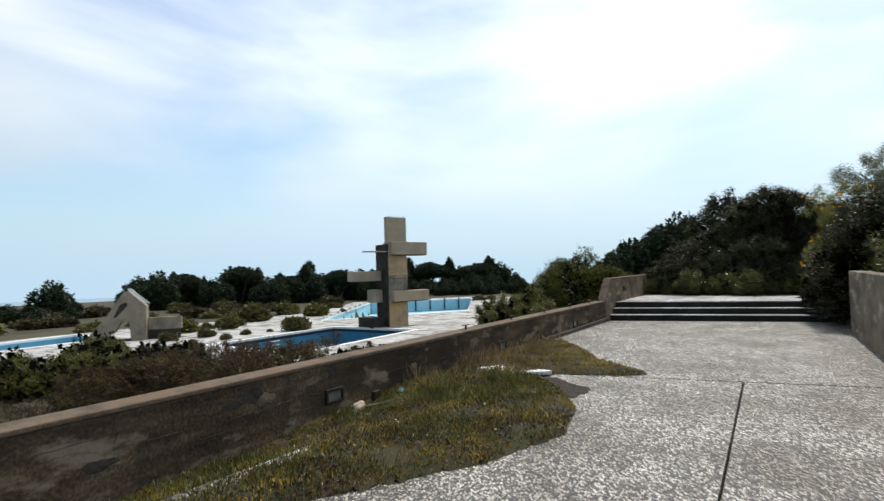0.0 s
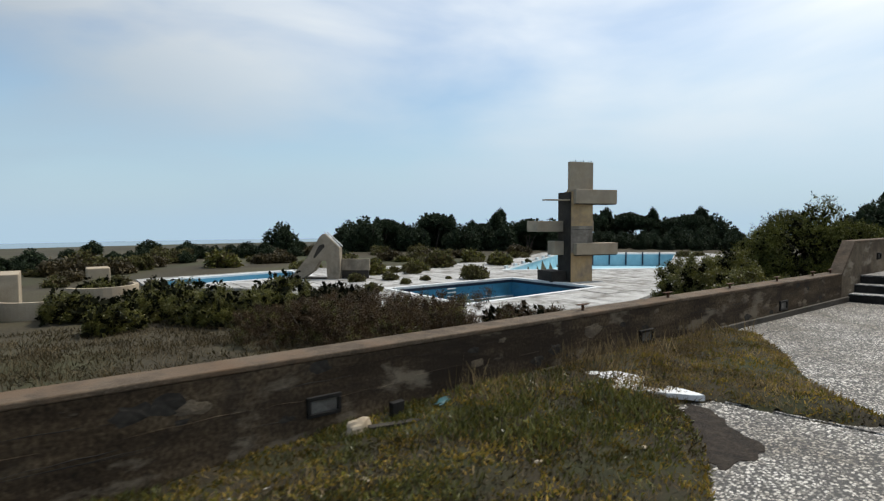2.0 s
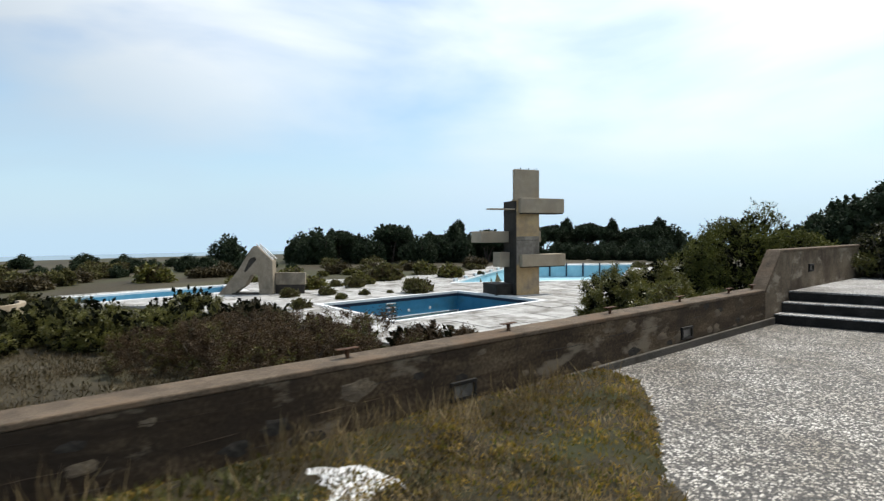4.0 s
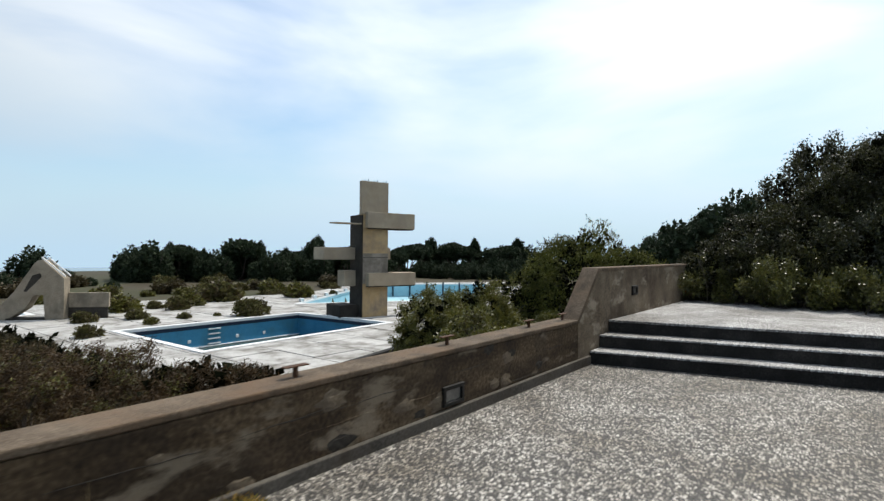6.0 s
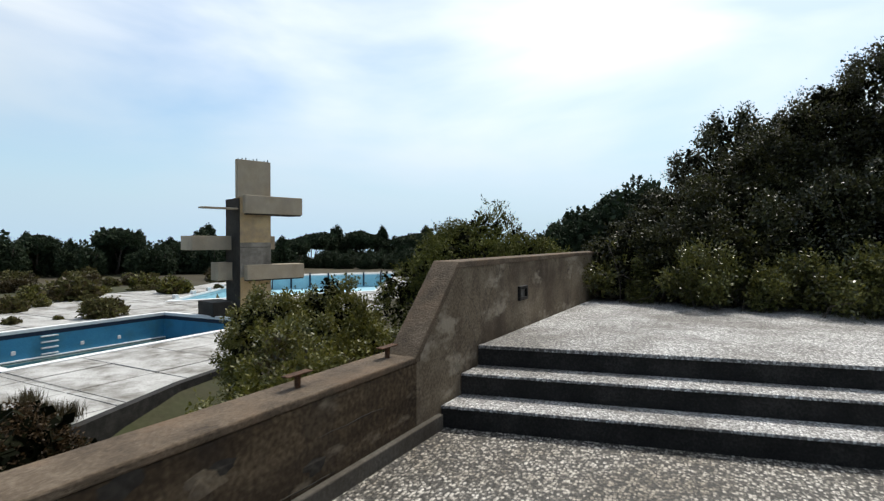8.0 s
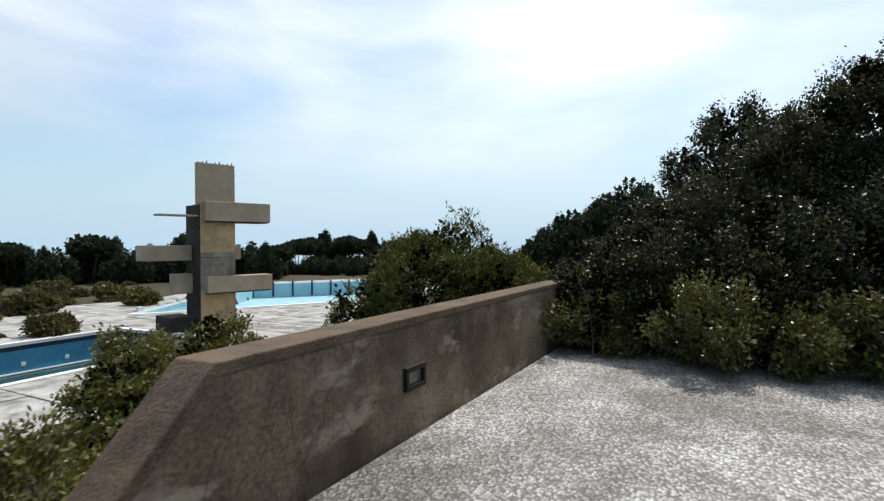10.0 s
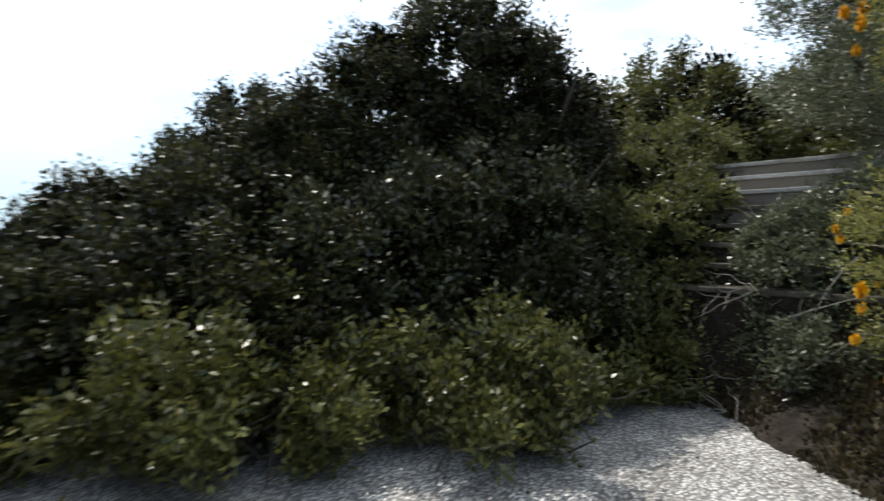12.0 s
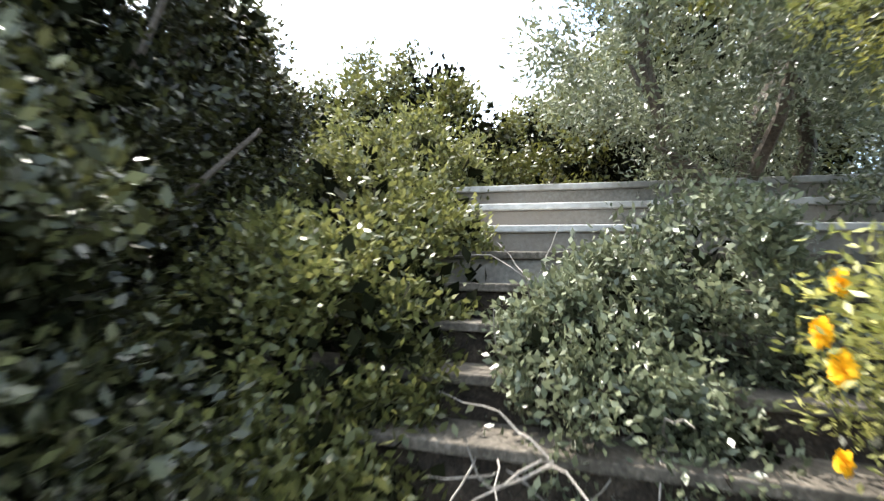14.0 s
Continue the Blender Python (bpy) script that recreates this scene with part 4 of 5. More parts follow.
    m = [(0, 0, 0.9, 0.8, 0.7, 0.9), (0.3, 0.4, 1.5, 0.7, 0.7, 0.9), (-0.4, 0.2, 1.2, 0.7, 0.7, 0.9), (0.5, -0.3, 0.7, 0.5, 0.5, 0.7), (0.2, 0.7, 1.7, 0.7, 0.7, 0.8), (-0.7, -0.5, 0.8, 0.6, 0.5, 0.8)]
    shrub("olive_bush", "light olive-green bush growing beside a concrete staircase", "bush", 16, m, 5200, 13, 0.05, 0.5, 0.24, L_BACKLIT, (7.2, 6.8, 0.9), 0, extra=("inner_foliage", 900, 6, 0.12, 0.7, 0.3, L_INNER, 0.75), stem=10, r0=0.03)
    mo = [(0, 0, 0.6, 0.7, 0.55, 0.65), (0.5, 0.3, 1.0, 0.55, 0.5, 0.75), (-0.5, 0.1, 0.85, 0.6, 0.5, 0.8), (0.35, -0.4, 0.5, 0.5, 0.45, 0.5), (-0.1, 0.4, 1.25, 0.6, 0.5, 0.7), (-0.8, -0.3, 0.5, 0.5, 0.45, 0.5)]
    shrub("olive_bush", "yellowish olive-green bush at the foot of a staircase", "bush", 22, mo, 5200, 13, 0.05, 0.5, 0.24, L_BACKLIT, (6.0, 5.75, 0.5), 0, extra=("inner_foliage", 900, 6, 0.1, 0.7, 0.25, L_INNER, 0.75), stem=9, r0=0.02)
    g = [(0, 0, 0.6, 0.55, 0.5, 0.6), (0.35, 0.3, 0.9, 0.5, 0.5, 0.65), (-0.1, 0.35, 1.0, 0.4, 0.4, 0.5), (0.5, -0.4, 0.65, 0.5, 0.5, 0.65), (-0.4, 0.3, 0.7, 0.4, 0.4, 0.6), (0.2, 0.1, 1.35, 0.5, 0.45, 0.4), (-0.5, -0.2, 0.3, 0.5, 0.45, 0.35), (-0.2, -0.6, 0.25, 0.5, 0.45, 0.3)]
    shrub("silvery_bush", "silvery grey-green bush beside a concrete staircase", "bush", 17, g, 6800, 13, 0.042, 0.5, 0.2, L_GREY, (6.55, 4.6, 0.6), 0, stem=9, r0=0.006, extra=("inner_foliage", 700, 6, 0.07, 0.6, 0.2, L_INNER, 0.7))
    y = [(0, 0, 1.2, 0.75, 0.7, 0.8), (0.3, -0.3, 2.0, 0.8, 0.7, 0.8), (0.5, 0.2, 2.8, 0.8, 0.7, 0.7), (-0.1, -0.5, 0.6, 0.7, 0.6, 0.55), (0.9, -0.6, 1.5, 0.8, 0.8, 1.2), (-0.3, 0.1, 2.9, 0.4, 0.4, 0.5)]
    # darker inner leaves put shade and depth into the pale crown
    ob = shrub("flowering_bush", "pale feathery bush dotted with orange-yellow flowers", "bush", 18, y, 4000, 17, 0.034, 0.36, 0.17, L_PALE, (5.95, 3.4, 0.54), 0, stem=6, r0=0.005, inner=0.4, extra=("inner_foliage", 1600, 8, 0.05, 0.4, 0.2, L_DARK, 0.7))
    frng = np.random.default_rng(77)
    twp, two = crown_points(frng, y, 400, 0.3, False)
    tw = bmesh.new()
    for k in range(90):
        w = Vector(unit(two[k] + 0.9 * frng.normal(size=3)))
        bend = Vector(frng.normal(size=3)) * 0.05
        tube(tw, [Vector(twp[k]) + w * 0.075 * i + bend * i * i * 0.35 for i in range(4)], [0.004, 0.0035, 0.003, 0.0015], 4)
    part("bare_twig", tw, M_DEADWOOD, ob, "bare bleached twigs")["kind"] = "stuff"
    fp, fo = crown_points(frng, y, 900, 0.05)
    heads = []
    for k in range(4):
        bm = bmesh.new()
        core = bm.verts.new((0, 0, 0))
        for w in unit(frng.normal(size=(90, 3))):
            d = Vector(w * np.array([0.036, 0.036, 0.055]) * frng.uniform(0.75, 1.05))
            side = d.orthogonal().normalized() * 0.012
            bm.faces.new((core, bm.verts.new(d * 0.7 + side), bm.verts.new(d), bm.verts.new(d * 0.7 - side)))
        heads.append(mesh_of("flower", bm, L_FLOWER))
    for k in frng.choice(len(fp), 135, replace=False):
        f = new("flower", heads[k % 4])
        f.parent = ob
        f.location = fp[k] + 0.12 * fo[k]
        f.scale = (frng.uniform(0.5, 1.1),) * 3
    t = [(0, 0, 1.5, 1.2, 1.1, 0.9), (-0.9, 0.2, 1.2, 0.9, 0.8, 0.7), (0.6, -0.9, 1.0, 1.1, 1.0, 0.9), (-0.4, -0.8, 2.1, 1.0, 1.0, 0.8), (0.9, 0.6, 2.1, 1.1, 1.0, 0.9), (-1.3, -0.7, 1.3, 0.7, 0.7, 0.7), (-0.6, -0.4, 0.5, 0.7, 0.7, 0.6), (0.5, -0.2, 0.4, 0.8, 0.9, 0.6), (-1.5, 0.1, 2.0, 0.8, 0.7, 0.5)]
    shrub("olive_tree", "grey-green olive tree with dark crooked limbs", "tree", 19, t, 6400, 12, 0.05, 0.35, 0.28, L_GREY, (8.3, 4.9, 2.4), 0, stem=9, r0=0.06)
    # slope behind the stairs and behind the bushes
    d = [(0, 0, 2.0, 3.2, 2.6, 2.2), (-2.2, 0.5, 1.4, 2.2, 2.0, 1.6), (2.4, 0.4, 2.6, 2.4, 2.2, 2.2), (0.8, 1.4, 3.2, 2.2, 2.0, 1.9), (-1.0, -1.2, 1.2, 1.8, 1.5, 1.4)]
    for k, (x, yy, zz, sc, seed) in enumerate(((1.2, 15.5, 0.2, 0.6, 30), (3.2, 13.0, 0.1, 0.98, 31), (11.0, 10.3, 1.2, 0.8, 32), (13.5, 7.5, 2.2, 0.9, 33), (14.5, 11.0, 2.4, 0.85, 39))):
        lob = [tuple(q * sc for q in l) for l in d]
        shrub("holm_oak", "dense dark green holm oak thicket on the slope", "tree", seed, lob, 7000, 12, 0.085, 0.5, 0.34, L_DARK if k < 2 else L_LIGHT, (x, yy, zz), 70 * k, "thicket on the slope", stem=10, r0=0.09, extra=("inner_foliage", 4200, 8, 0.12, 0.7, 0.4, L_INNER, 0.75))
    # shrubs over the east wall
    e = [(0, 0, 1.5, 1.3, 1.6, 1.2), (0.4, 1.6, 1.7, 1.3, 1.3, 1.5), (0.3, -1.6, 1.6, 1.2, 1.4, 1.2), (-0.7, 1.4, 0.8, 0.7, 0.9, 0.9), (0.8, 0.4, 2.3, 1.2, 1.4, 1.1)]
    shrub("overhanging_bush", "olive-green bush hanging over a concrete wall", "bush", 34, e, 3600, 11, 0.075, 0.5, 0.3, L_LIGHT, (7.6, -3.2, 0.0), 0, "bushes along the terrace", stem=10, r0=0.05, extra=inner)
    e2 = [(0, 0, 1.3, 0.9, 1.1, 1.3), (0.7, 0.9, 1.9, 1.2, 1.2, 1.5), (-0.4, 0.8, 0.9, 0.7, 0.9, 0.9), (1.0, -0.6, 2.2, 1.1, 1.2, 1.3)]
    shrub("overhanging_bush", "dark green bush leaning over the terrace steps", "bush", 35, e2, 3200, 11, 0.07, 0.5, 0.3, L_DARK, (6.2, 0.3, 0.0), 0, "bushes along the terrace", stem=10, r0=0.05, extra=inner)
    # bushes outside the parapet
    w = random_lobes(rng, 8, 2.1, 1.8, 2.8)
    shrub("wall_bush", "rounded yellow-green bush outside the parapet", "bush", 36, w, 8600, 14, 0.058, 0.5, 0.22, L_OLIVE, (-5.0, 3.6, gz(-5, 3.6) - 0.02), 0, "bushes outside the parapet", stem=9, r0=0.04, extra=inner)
    w2 = random_lobes(rng, 7, 1.6, 1.5, 2.3)
    shrub("wall_bush", "green bush with reddish tips against the parapet", "bush", 37, w2, 3200, 12, 0.06, 0.5, 0.24, L_OLIVE, (-2.1, 1.3, gz(-2.1, 1.3)), 0, "bushes outside the parapet", stem=9, r0=0.03, extra=("brown_growth", 300, 9, 0.06, 0.5, 0.24, L_BROWN))
    for k, (x, yy, h, r) in enumerate(((-2.4, 7.0, 2.1, 1.5), (-1.0, 10.0, 2.4, 1.7), (-4.2, 8.0, 1.3, 1.4), (-7.4, 7.0, 1.6, 1.6), (-10.2, 11.5, 2.0, 1.9))):
        shrub("wall_bush", "dark green bush behind the upper wall", "bush", 40 + k, random_lobes(rng, 6, r, r, h), 2200, 11, 0.085, 0.5, 0.26, L_DARK if k < 2 else (L_LIGHT if k == 2 else L_OLIVE), (x, yy, gz(x, yy)), 0, "bushes outside the parapet", stem=8, r0=0.04, extra=("fresh_growth", 400, 9, 0.08, 0.5, 0.24, L_OLIVE))
    p = random_lobes(rng, 13, 3.7, 3.1, 3.9)
    shrub("stone_pine", "rounded dark green stone pine bush", "tree", 50, p, 10500, 13, 0.1, 0.32, 0.22, L_NEEDLE, (-5.0, 12.9, gz(-5.0, 12.9)), 0, stem=8, r0=0.08, inner=0.15, extra=("inner_foliage", 2600, 8, 0.18, 0.7, 0.4, L_INNER, 0.75))
    br = random_lobes(rng, 12, 4.6, 3.4, 2.8)
    shrub("heath_bush", "wide brown-green heath bush below the parapet", "bush", 51, br, 13000, 12, 0.055, 0.5, 0.24, L_HEATH, (-11.8, -3.2, gz(-11.8, -3.2)), 0, "scrub below the terrace", stem=16, r0=0.03, extra=("green_growth", 1500, 10, 0.055, 0.5, 0.26, L_OLIVE))
    shrub("heath_bush", "russet heath bush on the dry field", "bush", 52, random_lobes(rng, 9, 3.4, 3.0, 2.1), 9000, 12, 0.055, 0.5, 0.24, L_HEATH, (-16.8, -5.2, gz(-16.8, -5.2)), 0, "scrub below the terrace", stem=14, r0=0.03, extra=("green_growth", 1300, 10, 0.055, 0.5, 0.26, L_OLIVE))
    for k, (x, yy, rx, h, mt) in enumerate(((-25.0, -8.0, 2.6, 1.8, L_OLIVE), (-25.5, -4.2, 3.2, 2.0, L_OLIVE), (-24.5, -12.0, 1.6, 1.3, L_OLIVE), (-19.0, -2.6, 2.6, 1.9, L_BROWN), (-28.5, -14.0, 2.2, 1.4, L_OLIVE), (-29.0, -19.0, 2.6, 1.7, L_LIGHT), (-9.4, 0.1, 2.0, 1.9, L_HEATH), (-28.0, -8.5, 3.0, 1.9, L_OLIVE), (-22.0, -5.6, 2.6, 1.8, L_OLIVE), (-32.5, -11.5, 2.6, 1.8, L_LIGHT), (-16.5, -0.6, 2.0, 1.3, L_BROWN), (-24.5, -1.2, 2.4, 1.2, L_BROWN))):
        shrub("scrub_bush", "low rounded scrub bush on the dry field", "bush", 60 + k, random_lobes(rng, 6, rx, rx * 0.9, h), 3400, 11, 0.075, 0.45, 0.3, L_OLIVE if mt is L_LIGHT else mt, (x, yy, gz(x, yy)), 0, "scrub below the terrace", stem=7, r0=0.03, extra=("inner_foliage", 300, 6, 0.3, 0.7, 0.5, L_INNER, 0.7))
    # scrub in the field between the pools and the far trees
    protos = []
    for k, mt in enumerate((L_FIELD, L_OLIVE, L_FIELD, L_BROWN)):
        protos.append(shrub("field_bush", "small rounded scrub bush on the far field", "bush", 80 + k, random_lobes(rng, 5, 1.0, 1.0, 0.9), 300, 8, 0.17, 0.55, 0.25, mt, (-38.0 - 3 * k, 13.0 + 2.5 * k, DECK), 0, "scrub on the far field", stem=4, r0=0.03, extra=("inner_foliage", 160, 6, 0.2, 0.6, 0.3, L_BROWN, 0.7)))
    for k, (x, yy, r) in enumerate(EDGE):
        copy_thing(protos[k % 3], Matrix.Translation((x, yy, DECK - 0.03)) @ Matrix.Rotation(rng.uniform(0, 6.28), 4, "Z") @ Matrix.Diagonal((r, r, r * 0.9, 1)))
    spots = 0
    while spots < 75:
        x, yy = rng.uniform(-78, -30), rng.uniform(-34, 62)
        if any(inside(x, yy, grown(q, 1.5)) for q in (POOL_A, POOL_B, POOL_C)) or (x > -43 and 0 < yy < 40) or (x > -39 and -22 < yy < 1):
            continue
        s = rng.uniform(0.6, 1.7) * (1.0 if x > -55 else 1.3)
        copy_thing(protos[spots % 4], Matrix.Translation((x, yy, gz(x, yy))) @ Matrix.Rotation(rng.uniform(0, 6.28), 4, "Z") @ Matrix.Diagonal((s, s, s * rng.uniform(0.6, 1.0), 1)))
        spots += 1
    # far trees
    crowns = [random_lobes(np.random.default_rng(5), 11, 2.9, 2.9, 6.0),
              [(0, 0, 4.8, 2.6, 2.6, 1.1), (1.6, 0.5, 4.4, 1.6, 1.6, 0.9), (-1.6, -0.3, 4.5, 1.7, 1.7, 0.9)],
              [(0, 0, 3.2, 1.1, 1.1, 3.1), (0.2, 0.1, 5.2, 0.6, 0.6, 1.9), (-0.5, 0, 2.2, 1.2, 1.2, 2.0), (0.6, 0.3, 2.6, 1.0, 1.0, 1.8)]]
    kinds = [("holm_oak", "dark rounded tree in the far tree line"), ("umbrella_pine", "umbrella pine with a bare trunk in the far tree line"), ("cypress", "slender dark cypress in the far tree line")]
    trees = []
    for k in range(3):
        trees.append(shrub(kinds[k][0], kinds[k][1], "tree", 90 + k, crowns[k], 1900, 7, 0.26, 0.55, 0.5, L_PINE, (-75.5 + 3 * k, 28.0 + 12 * k, DECK - 0.3), 0, "far tree line", stem=5, r0=0.16, extra=("inner_foliage", 500, 5, 0.6, 0.7, 0.6, L_PINE, 0.8)))

    def tree_at(k, az, dist, s, squat=1.0):
        x, yy = 2.7 - dist * math.sin(radians(az)), -6.3 + dist * math.cos(radians(az))
        copy_thing(trees[k], Matrix.Translation((x, yy, ground_height(x, yy) - 0.1)) @ Matrix.Rotation(rng.uniform(0, 6.28), 4, "Z") @ Matrix.Diagonal((s, s, s * squat, 1)))

    tree_at(0, 75.5, 84, 0.85)
    for i in range(30):
        az = 68.0 - 25 * i / 29
        k = (0, 2, 0, 0, 2, 1)[i % 6] if i > 3 else 0
        tree_at(k, az + rng.uniform(-0.3, 0.3), rng.uniform(84, 92), rng.uniform(0.62, 0.92))
    for i in range(34):
        tree_at(0, 68.5 - 42 * i / 33 + rng.uniform(-0.4, 0.4), rng.uniform(90, 97), rng.uniform(0.42, 0.62), 0.9)
    for i in range(26):
        tree_at(0, 68.5 - 41 * i / 25 + rng.uniform(-0.6, 0.6), rng.uniform(94, 104), rng.uniform(0.5, 0.75))
    for i in range(12):
        tree_at((1, 1, 2, 0)[i % 4], 41.5 - 13 * i / 11, rng.uniform(108, 120), rng.uniform(0.85, 1.1))
    for i in range(16):
        az = 18.5 - 9.5 * i / 15
        tree_at(0, az, rng.uniform(52, 62), (0.62 + 0.3 * min(1, i / 7)) * rng.uniform(0.85, 1.08), 1.0)
    for i in range(34):
        tree_at(0, 70 + 1.3 * i + rng.uniform(-0.6, 0.6), rng.uniform(64, 100), rng.uniform(0.28, 0.6), 0.7)


plants()


# ---- grass bed along the parapet ----
BED = [(0.01, -5.2), (0.5, -5.2), (0.95, -5.75), (1.35, -6.3), (1.9, -7.2), (2.95, -8.1), (2.6, -8.42), (1.7, -8.66), (1.5, -9.1), (2.2, -9.85), (2.65, -10.6), (2.9, -11.7), (2.55, -12.8), (2.1, -13.55), (1.8, -14.1), (1.4, -15.2), (1.0, -17.0), (0.8, -25.9), (0.01, -25.9)]


def edge_distance(x, y):
    best = 9.0
    for (x0, y0), (x1, y1) in zip(BED[:-1], BED[1:]):
        dx, dy = x1 - x0, y1 - y0
        t = max(0, min(1, ((x - x0) * dx + (y - y0) * dy) / (dx * dx + dy * dy)))
        best = min(best, math.hypot(x - x0 - t * dx, y - y0 - t * dy))
    return best


def bed_height(x, y):
    d = edge_distance(x + 0.12 * noise.noise(Vector((x * 3, y * 3, 0))), y + 0.12 * noise.noise(Vector((x * 3, y * 3, 4))))
    k = min(1, d / 0.35)
    h = 0.075 * k * (2 - k) + 0.03 * k * noise.noise(Vector((x * 2.2, y * 2.2, 1.0))) + 0.015 * noise.noise(Vector((x * 9, y * 9, 2.0)))
    low = max(0, min(1, (-y - 10.5) / 3)) * max(0, min(1, (1.3 - x) / 1.1))
    return h - 0.22 * low + 0.004


def build_bed():
    bm = bmesh.new()
    made = {}
    st = 0.1

    def vert(i, j):
        if (i, j) not in made:
            x, y = 0.01 + st * i, -26 + st * j
            made[i, j] = bm.verts.new((x, y, bed_height(x, y) if inside(x + 1e-4, y, BED) else -0.02))
        return made[i, j]

    for i in range(31):
        for j in range(210):
            if inside(0.01 + st * (i + 0.5), -26 + st * (j + 0.5), BED):
                bm.faces.new((vert(i, j), vert(i + 1, j), vert(i + 1, j + 1), vert(i, j + 1)))
    ob = new("soil_bed", mesh_of("soil_bed", bm, M_SOIL, True))
    tagged(ob, "mossy soil grown over the terrace edge", "soil", kind="structure")


def blades(name, label, n, region, height_of, length, width, mat, seed, lean=0.6, density=None):
    rng = np.random.default_rng(seed)
    x0, y0, x1, y1 = region
    pts = []
    while len(pts) < n:
        x, y = rng.uniform(x0, x1), rng.uniform(y0, y1)
        if density and rng.random() > density(x, y):
            continue
        pts.append((x, y, height_of(x, y) - 0.005))
    at = np.array(pts)
    up = np.tile(np.array([[0, 0, 1.0]]), (len(at), 1))
    me = quads(name, leaves(rng, at, up, length, width, lean), mat)
    return tagged(new(name, me), label, "grass", kind="stuff")


def in_bed(x, y):
    return 1.0 if inside(x, y, BED) and edge_distance(x, y) > 0.02 else 0.0


def patchy(x, y, s=0.8, o=0.0):
    return max(0.0, min(1.0, 0.5 + 1.6 * noise.noise(Vector((x * s + o, y * s, o)))))


build_bed()
blades("grass", "short mossy green grass on the soil bed", 30000, (0, -17, 3, -5.2), bed_height, 0.045, 0.3, L_GRASS, 5, 1.0, lambda x, y: in_bed(x, y) * (0.12 + patchy(x, y, 2.6, 1) * patchy(x, y, 7.0, 6)))
blades("green_grass", "fresh green grass tufts beside the parapet", 10000, (0, -16, 2.4, -9.4), bed_height, 0.07, 0.16, L_FRESH, 6, 0.6, lambda x, y: in_bed(x, y) * patchy(x, y, 0.9, 3) * patchy(x, y, 4.5, 8) * (1.2 - 0.4 * x))
blades("dry_grass", "straw-coloured dry grass on the soil bed", 9000, (0, -16, 3, -5.2), bed_height, 0.075, 0.1, L_STRAW, 7, 0.9, lambda x, y: in_bed(x, y) * (0.25 + 0.75 * (y > -9.5)) * patchy(x, y, 1.3, 7))
blades("brown_moss", "reddish brown dead moss on the soil bed", 15000, (0.6, -15, 3, -8), bed_height, 0.045, 0.3, L_BROWN, 8, 1.2, lambda x, y: in_bed(x, y) * patchy(x, y, 1.1, 11))
blades("green_weeds", "leafy green weeds in the soil bed", 1500, (0.2, -11.6, 1.7, -9.3), bed_height, 0.1, 0.16, L_FRESH, 13, 0.5, lambda x, y: in_bed(x, y) * patchy(x, y, 1.6, 9))
blades("tall_weeds", "tall dry weeds against the parapet", 700, (0.06, -10.8, 0.8, -5.8), bed_height, 0.3, 0.025, L_STRAW, 9, 0.35, lambda x, y: in_bed(x, y) * patchy(x, y, 1.5, 4))
blades("field_grass", "dry brown grass of the field below the terrace", 60000, (-24, -24, -0.6, 3), ground_height, 0.26, 0.07, L_DRY, 10, 0.55, lambda x, y: patchy(x, y, 0.5, 2) * min(1, 0.25 + 2.5 / (1 + abs(x + 5) * 0.25)))
blades("field_weeds", "brown and olive weeds of the field", 30000, (-26, -26, -0.6, 4), ground_height, 0.2, 0.2, L_BROWN, 11, 0.8, lambda x, y: patchy(x, y, 0.6, 5))
for k, (x, y) in enumerate(((-12.9, 3.3), (-12.35, 3.5), (-13.9, 3.3), (-14.6, 3.6))):
    rng2 = np.random.default_rng(300 + k)
    q = np.concatenate([0.12 * rng2.normal(size=(260, 2)), np.zeros((260, 1))], axis=1)
    tuft = new("grass_tuft", quads("grass_tuft", leaves(rng2, q, np.tile(np.array([[0, 0, 1.0]]), (260, 1)), 0.5, 0.03, 0.22), L_BROWN))
    tuft.location = (x, y, DECK)
    tagged(tuft, "tall dry brown grass tuft", "grass", "dry tufts")
blades("litter_leaves", "dead brown leaves on the litter slope", 24000, (2.5, 3.0, 8, 8), lambda x, y: litter_z(0.91 * x + 0.41 * y, 0.41 * x - 0.91 * y) + 0.04, 0.05, 0.6, L_BROWN, 12, 2.0, lambda x, y: 1.0 if abs(0.41 * x - 0.91 * y + 1.5) < 1.9 and 5.7 < 0.91 * x + 0.41 * y < 7.9 else 0.0)


# ---- small things on the bed ----
def small(name, bm, mat, at, label, category, turn=0):
    ob = part(name, bm, mat)
    ob.matrix_world = pose(*at, 0, 0, turn)
    return tagged(ob, label, category)


pl = [(0.42, -9.12), (0.6, -9.32), (0.95, -9.38), (1.25, -9.2), (1.5, -8.98), (1.62, -8.86), (1.3, -8.82), (0.95, -8.74), (0.62, -8.8)]
bmp = prism([(x + 0.04 * noise.noise(Vector((x * 9, y * 9, 0))), y + 0.04 * noise.noise(Vector((x * 9, y * 9, 3)))) for x, y in line_grid(pl, 4)], 0.03, lambda x, y: 0.085 + 0.02 * noise.noise(Vector((x * 6, y * 6, 1))), 0.006)
tagged(part("plaster_slab", bmp, M_RIM), "broken white plaster slab lying in the grass", "rubble")
small("stone", lump(0.1, 3, 0.8, 1.3, 0.8), M_TOWER, (0.22, -11.85, bed_height(0.22, -11.85) + 0.05), "pale broken stone beside the parapet", "stone", 20)
small("junction_box", boxed(-0.03, -0.07, 0, 0.03, 0.07, 0.13, 0.006), M_DARK, (0.14, -11.42, bed_height(0.14, -11.42)), "small black junction box at the parapet foot", "box", 8)
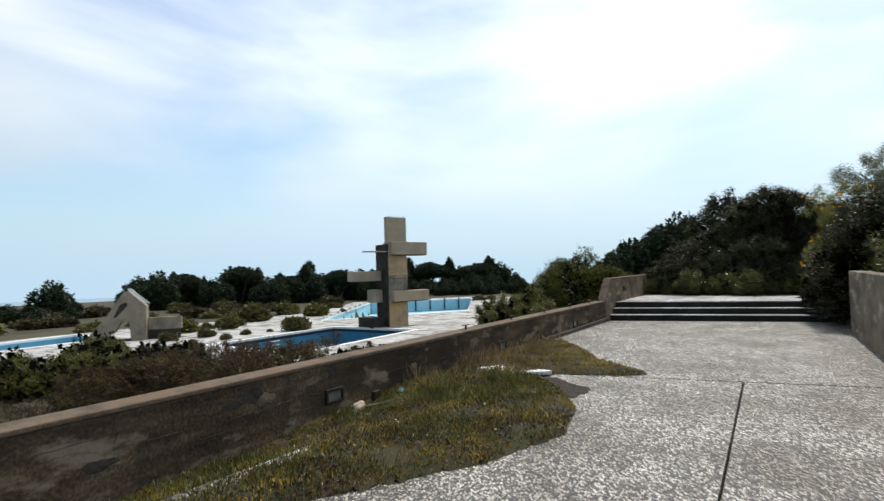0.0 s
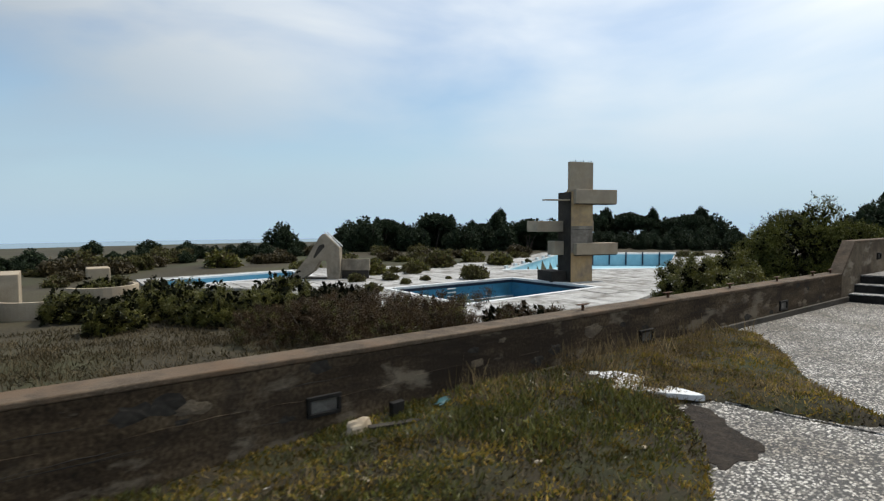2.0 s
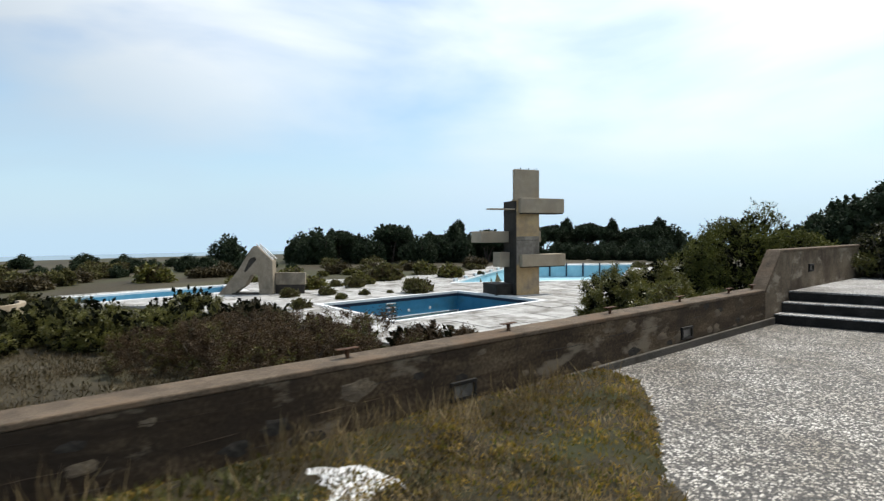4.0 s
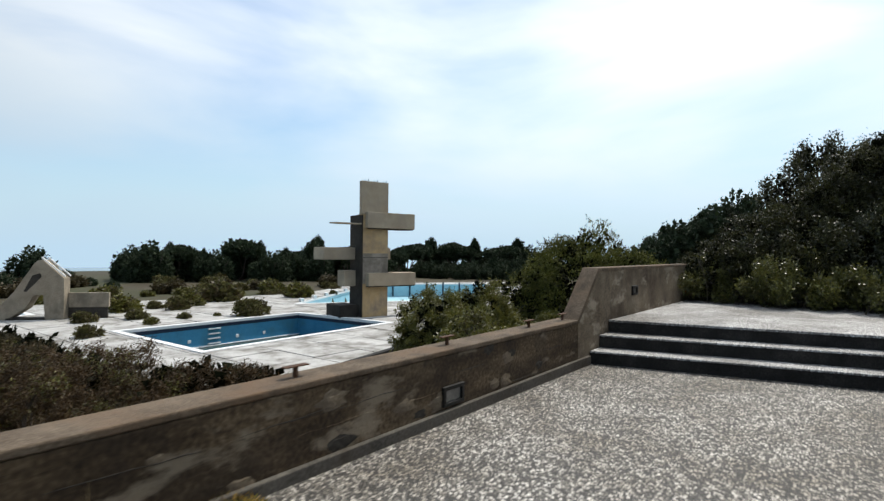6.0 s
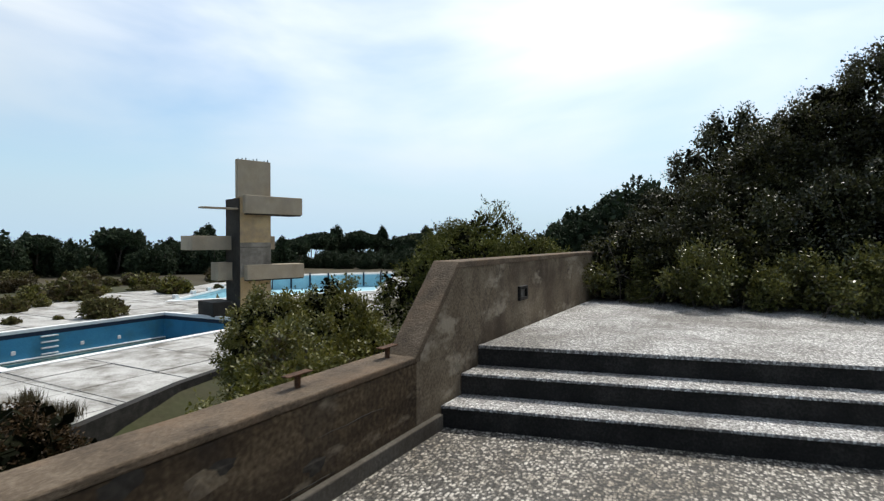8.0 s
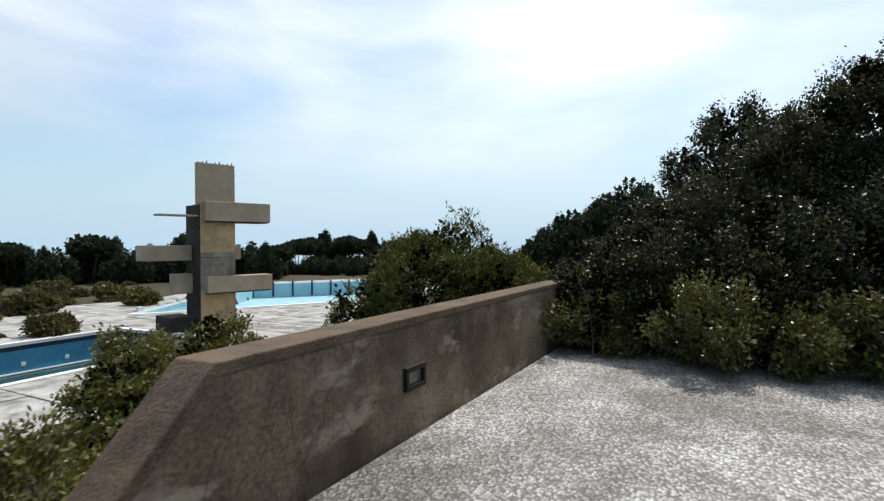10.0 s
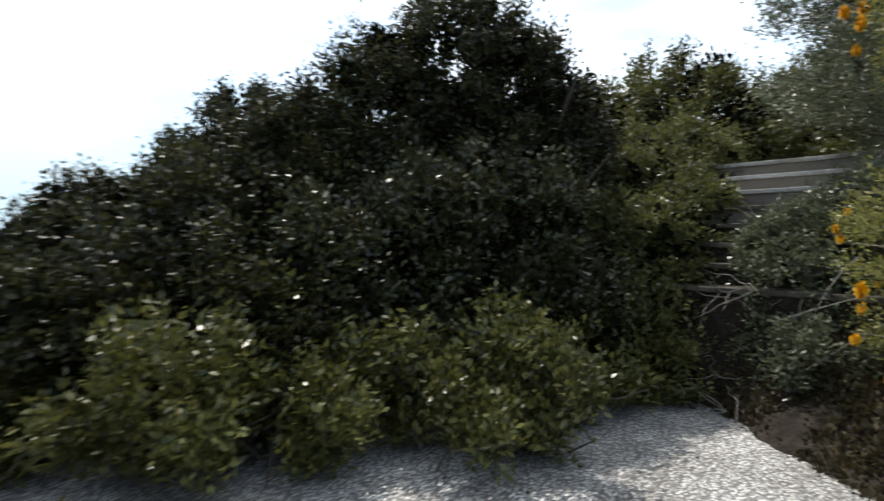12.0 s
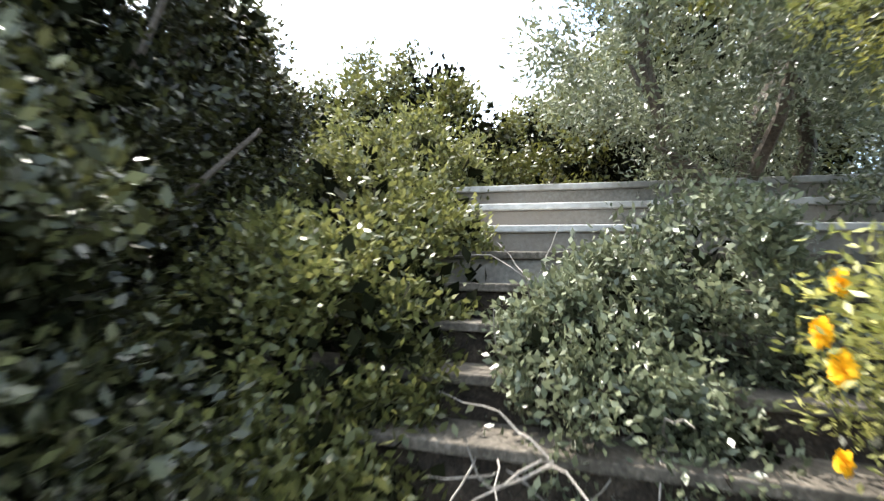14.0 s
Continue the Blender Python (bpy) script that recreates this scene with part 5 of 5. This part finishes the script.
small("plank", boxed(-0.035, -0.3, 0, 0.035, 0.3, 0.02, 0.004), M_TOWERDARK, (0.36, -11.5, bed_height(0.36, -11.5) + 0.02), "weathered grey plank on the grass", "plank", -14)
dirt = [(1.5, -8.98), (1.72, -8.93), (1.86, -9.1), (2.12, -9.3), (2.42, -9.45), (2.5, -9.75), (2.4, -10.15), (2.15, -9.95), (1.8, -9.45)]
tagged(part("dirt_patch", prism([(x + 0.08 * noise.noise(Vector((x * 7, y * 7, 0))), y + 0.08 * noise.noise(Vector((x * 7, y * 7, 3)))) for x, y in line_grid(dirt, 6)], -0.02, lambda x, y: 0.006 + 0.004 * noise.noise(Vector((x * 9, y * 9, 1)))), M_LITTER), "thin patch of dark soil washed onto the terrace", "soil")
M_SCRAP = material("torn_turquoise_plastic", [(0.02, 0.06, 0.07), (0.05, 0.13, 0.14)], 9, 50, 0.5, 0.2)
small("plastic_scrap", lump(0.07, 9, 0.7, 1.8, 0.3), M_SCRAP, (0.2, -10.95, bed_height(0.2, -10.95) + 0.03), "torn turquoise plastic scrap in the weeds", "rubbish", 30)
for k, (x, y, r) in enumerate(((1.7, -11.2, 0.03), (2.0, -10.4, 0.025), (1.2, -12.3, 0.035), (0.9, -10.9, 0.03), (2.3, -12.1, 0.025))):
    small("pebble", lump(r * 0.7, k, 1.0, 1.4, 0.7), M_TOWER, (x, y, bed_height(x, y) + r * 0.4), "small pale pebble in the grass", "stone", 40 * k)


# ---- dead branches on the litter slope ----
def dead_branch(at, seed, length):
    rng = np.random.default_rng(seed)
    ob = thing("dead_branch", "bleached dead branch lying on the leaf litter", "branch", at, group="dead branches on the slope")
    a = rng.uniform(0, 6.28)
    for k in range(4):
        b = a + rng.normal() * 0.5
        w = Vector((math.cos(b), math.sin(b), rng.uniform(0.0, 0.35)))
        pts = [Vector((0, 0, -0.03))]
        for i in range(6):
            w = (w + Vector(rng.normal(size=3)) * 0.28).normalized()
            pts.append(pts[-1] + w * length * rng.uniform(0.12, 0.2))
        part("twig", tube(bmesh.new(), pts, [0.006, 0.0055, 0.005, 0.004, 0.0035, 0.003, 0.0015], 5), M_DEADWOOD, ob)


for k, (x, y) in enumerate(((5.6, 5.0), (5.9, 5.4), (5.4, 4.7), (6.1, 5.7), (5.5, 5.4), (6.3, 5.2), (6.6, 5.7), (5.2, 4.4), (6.0, 4.8))):
    dead_branch((x, y, litter_z(0.91 * x + 0.41 * y, 0.41 * x - 0.91 * y) + 0.1), 200 + k, 0.42 if k < 5 else 0.6)
for k, (u, v) in enumerate(((7.4, -2.3), (7.7, -2.0), (7.9, -1.7), (7.5, -1.6), (8.2, -2.2), (7.2, -2.0))):
    step = max(4, int((u - 6.06) / 0.3))
    dead_branch((0.91 * u + 0.41 * v, 0.41 * u - 0.91 * v, 0.54 + 0.185 * (step + 1) + 0.02), 240 + k, 0.55)
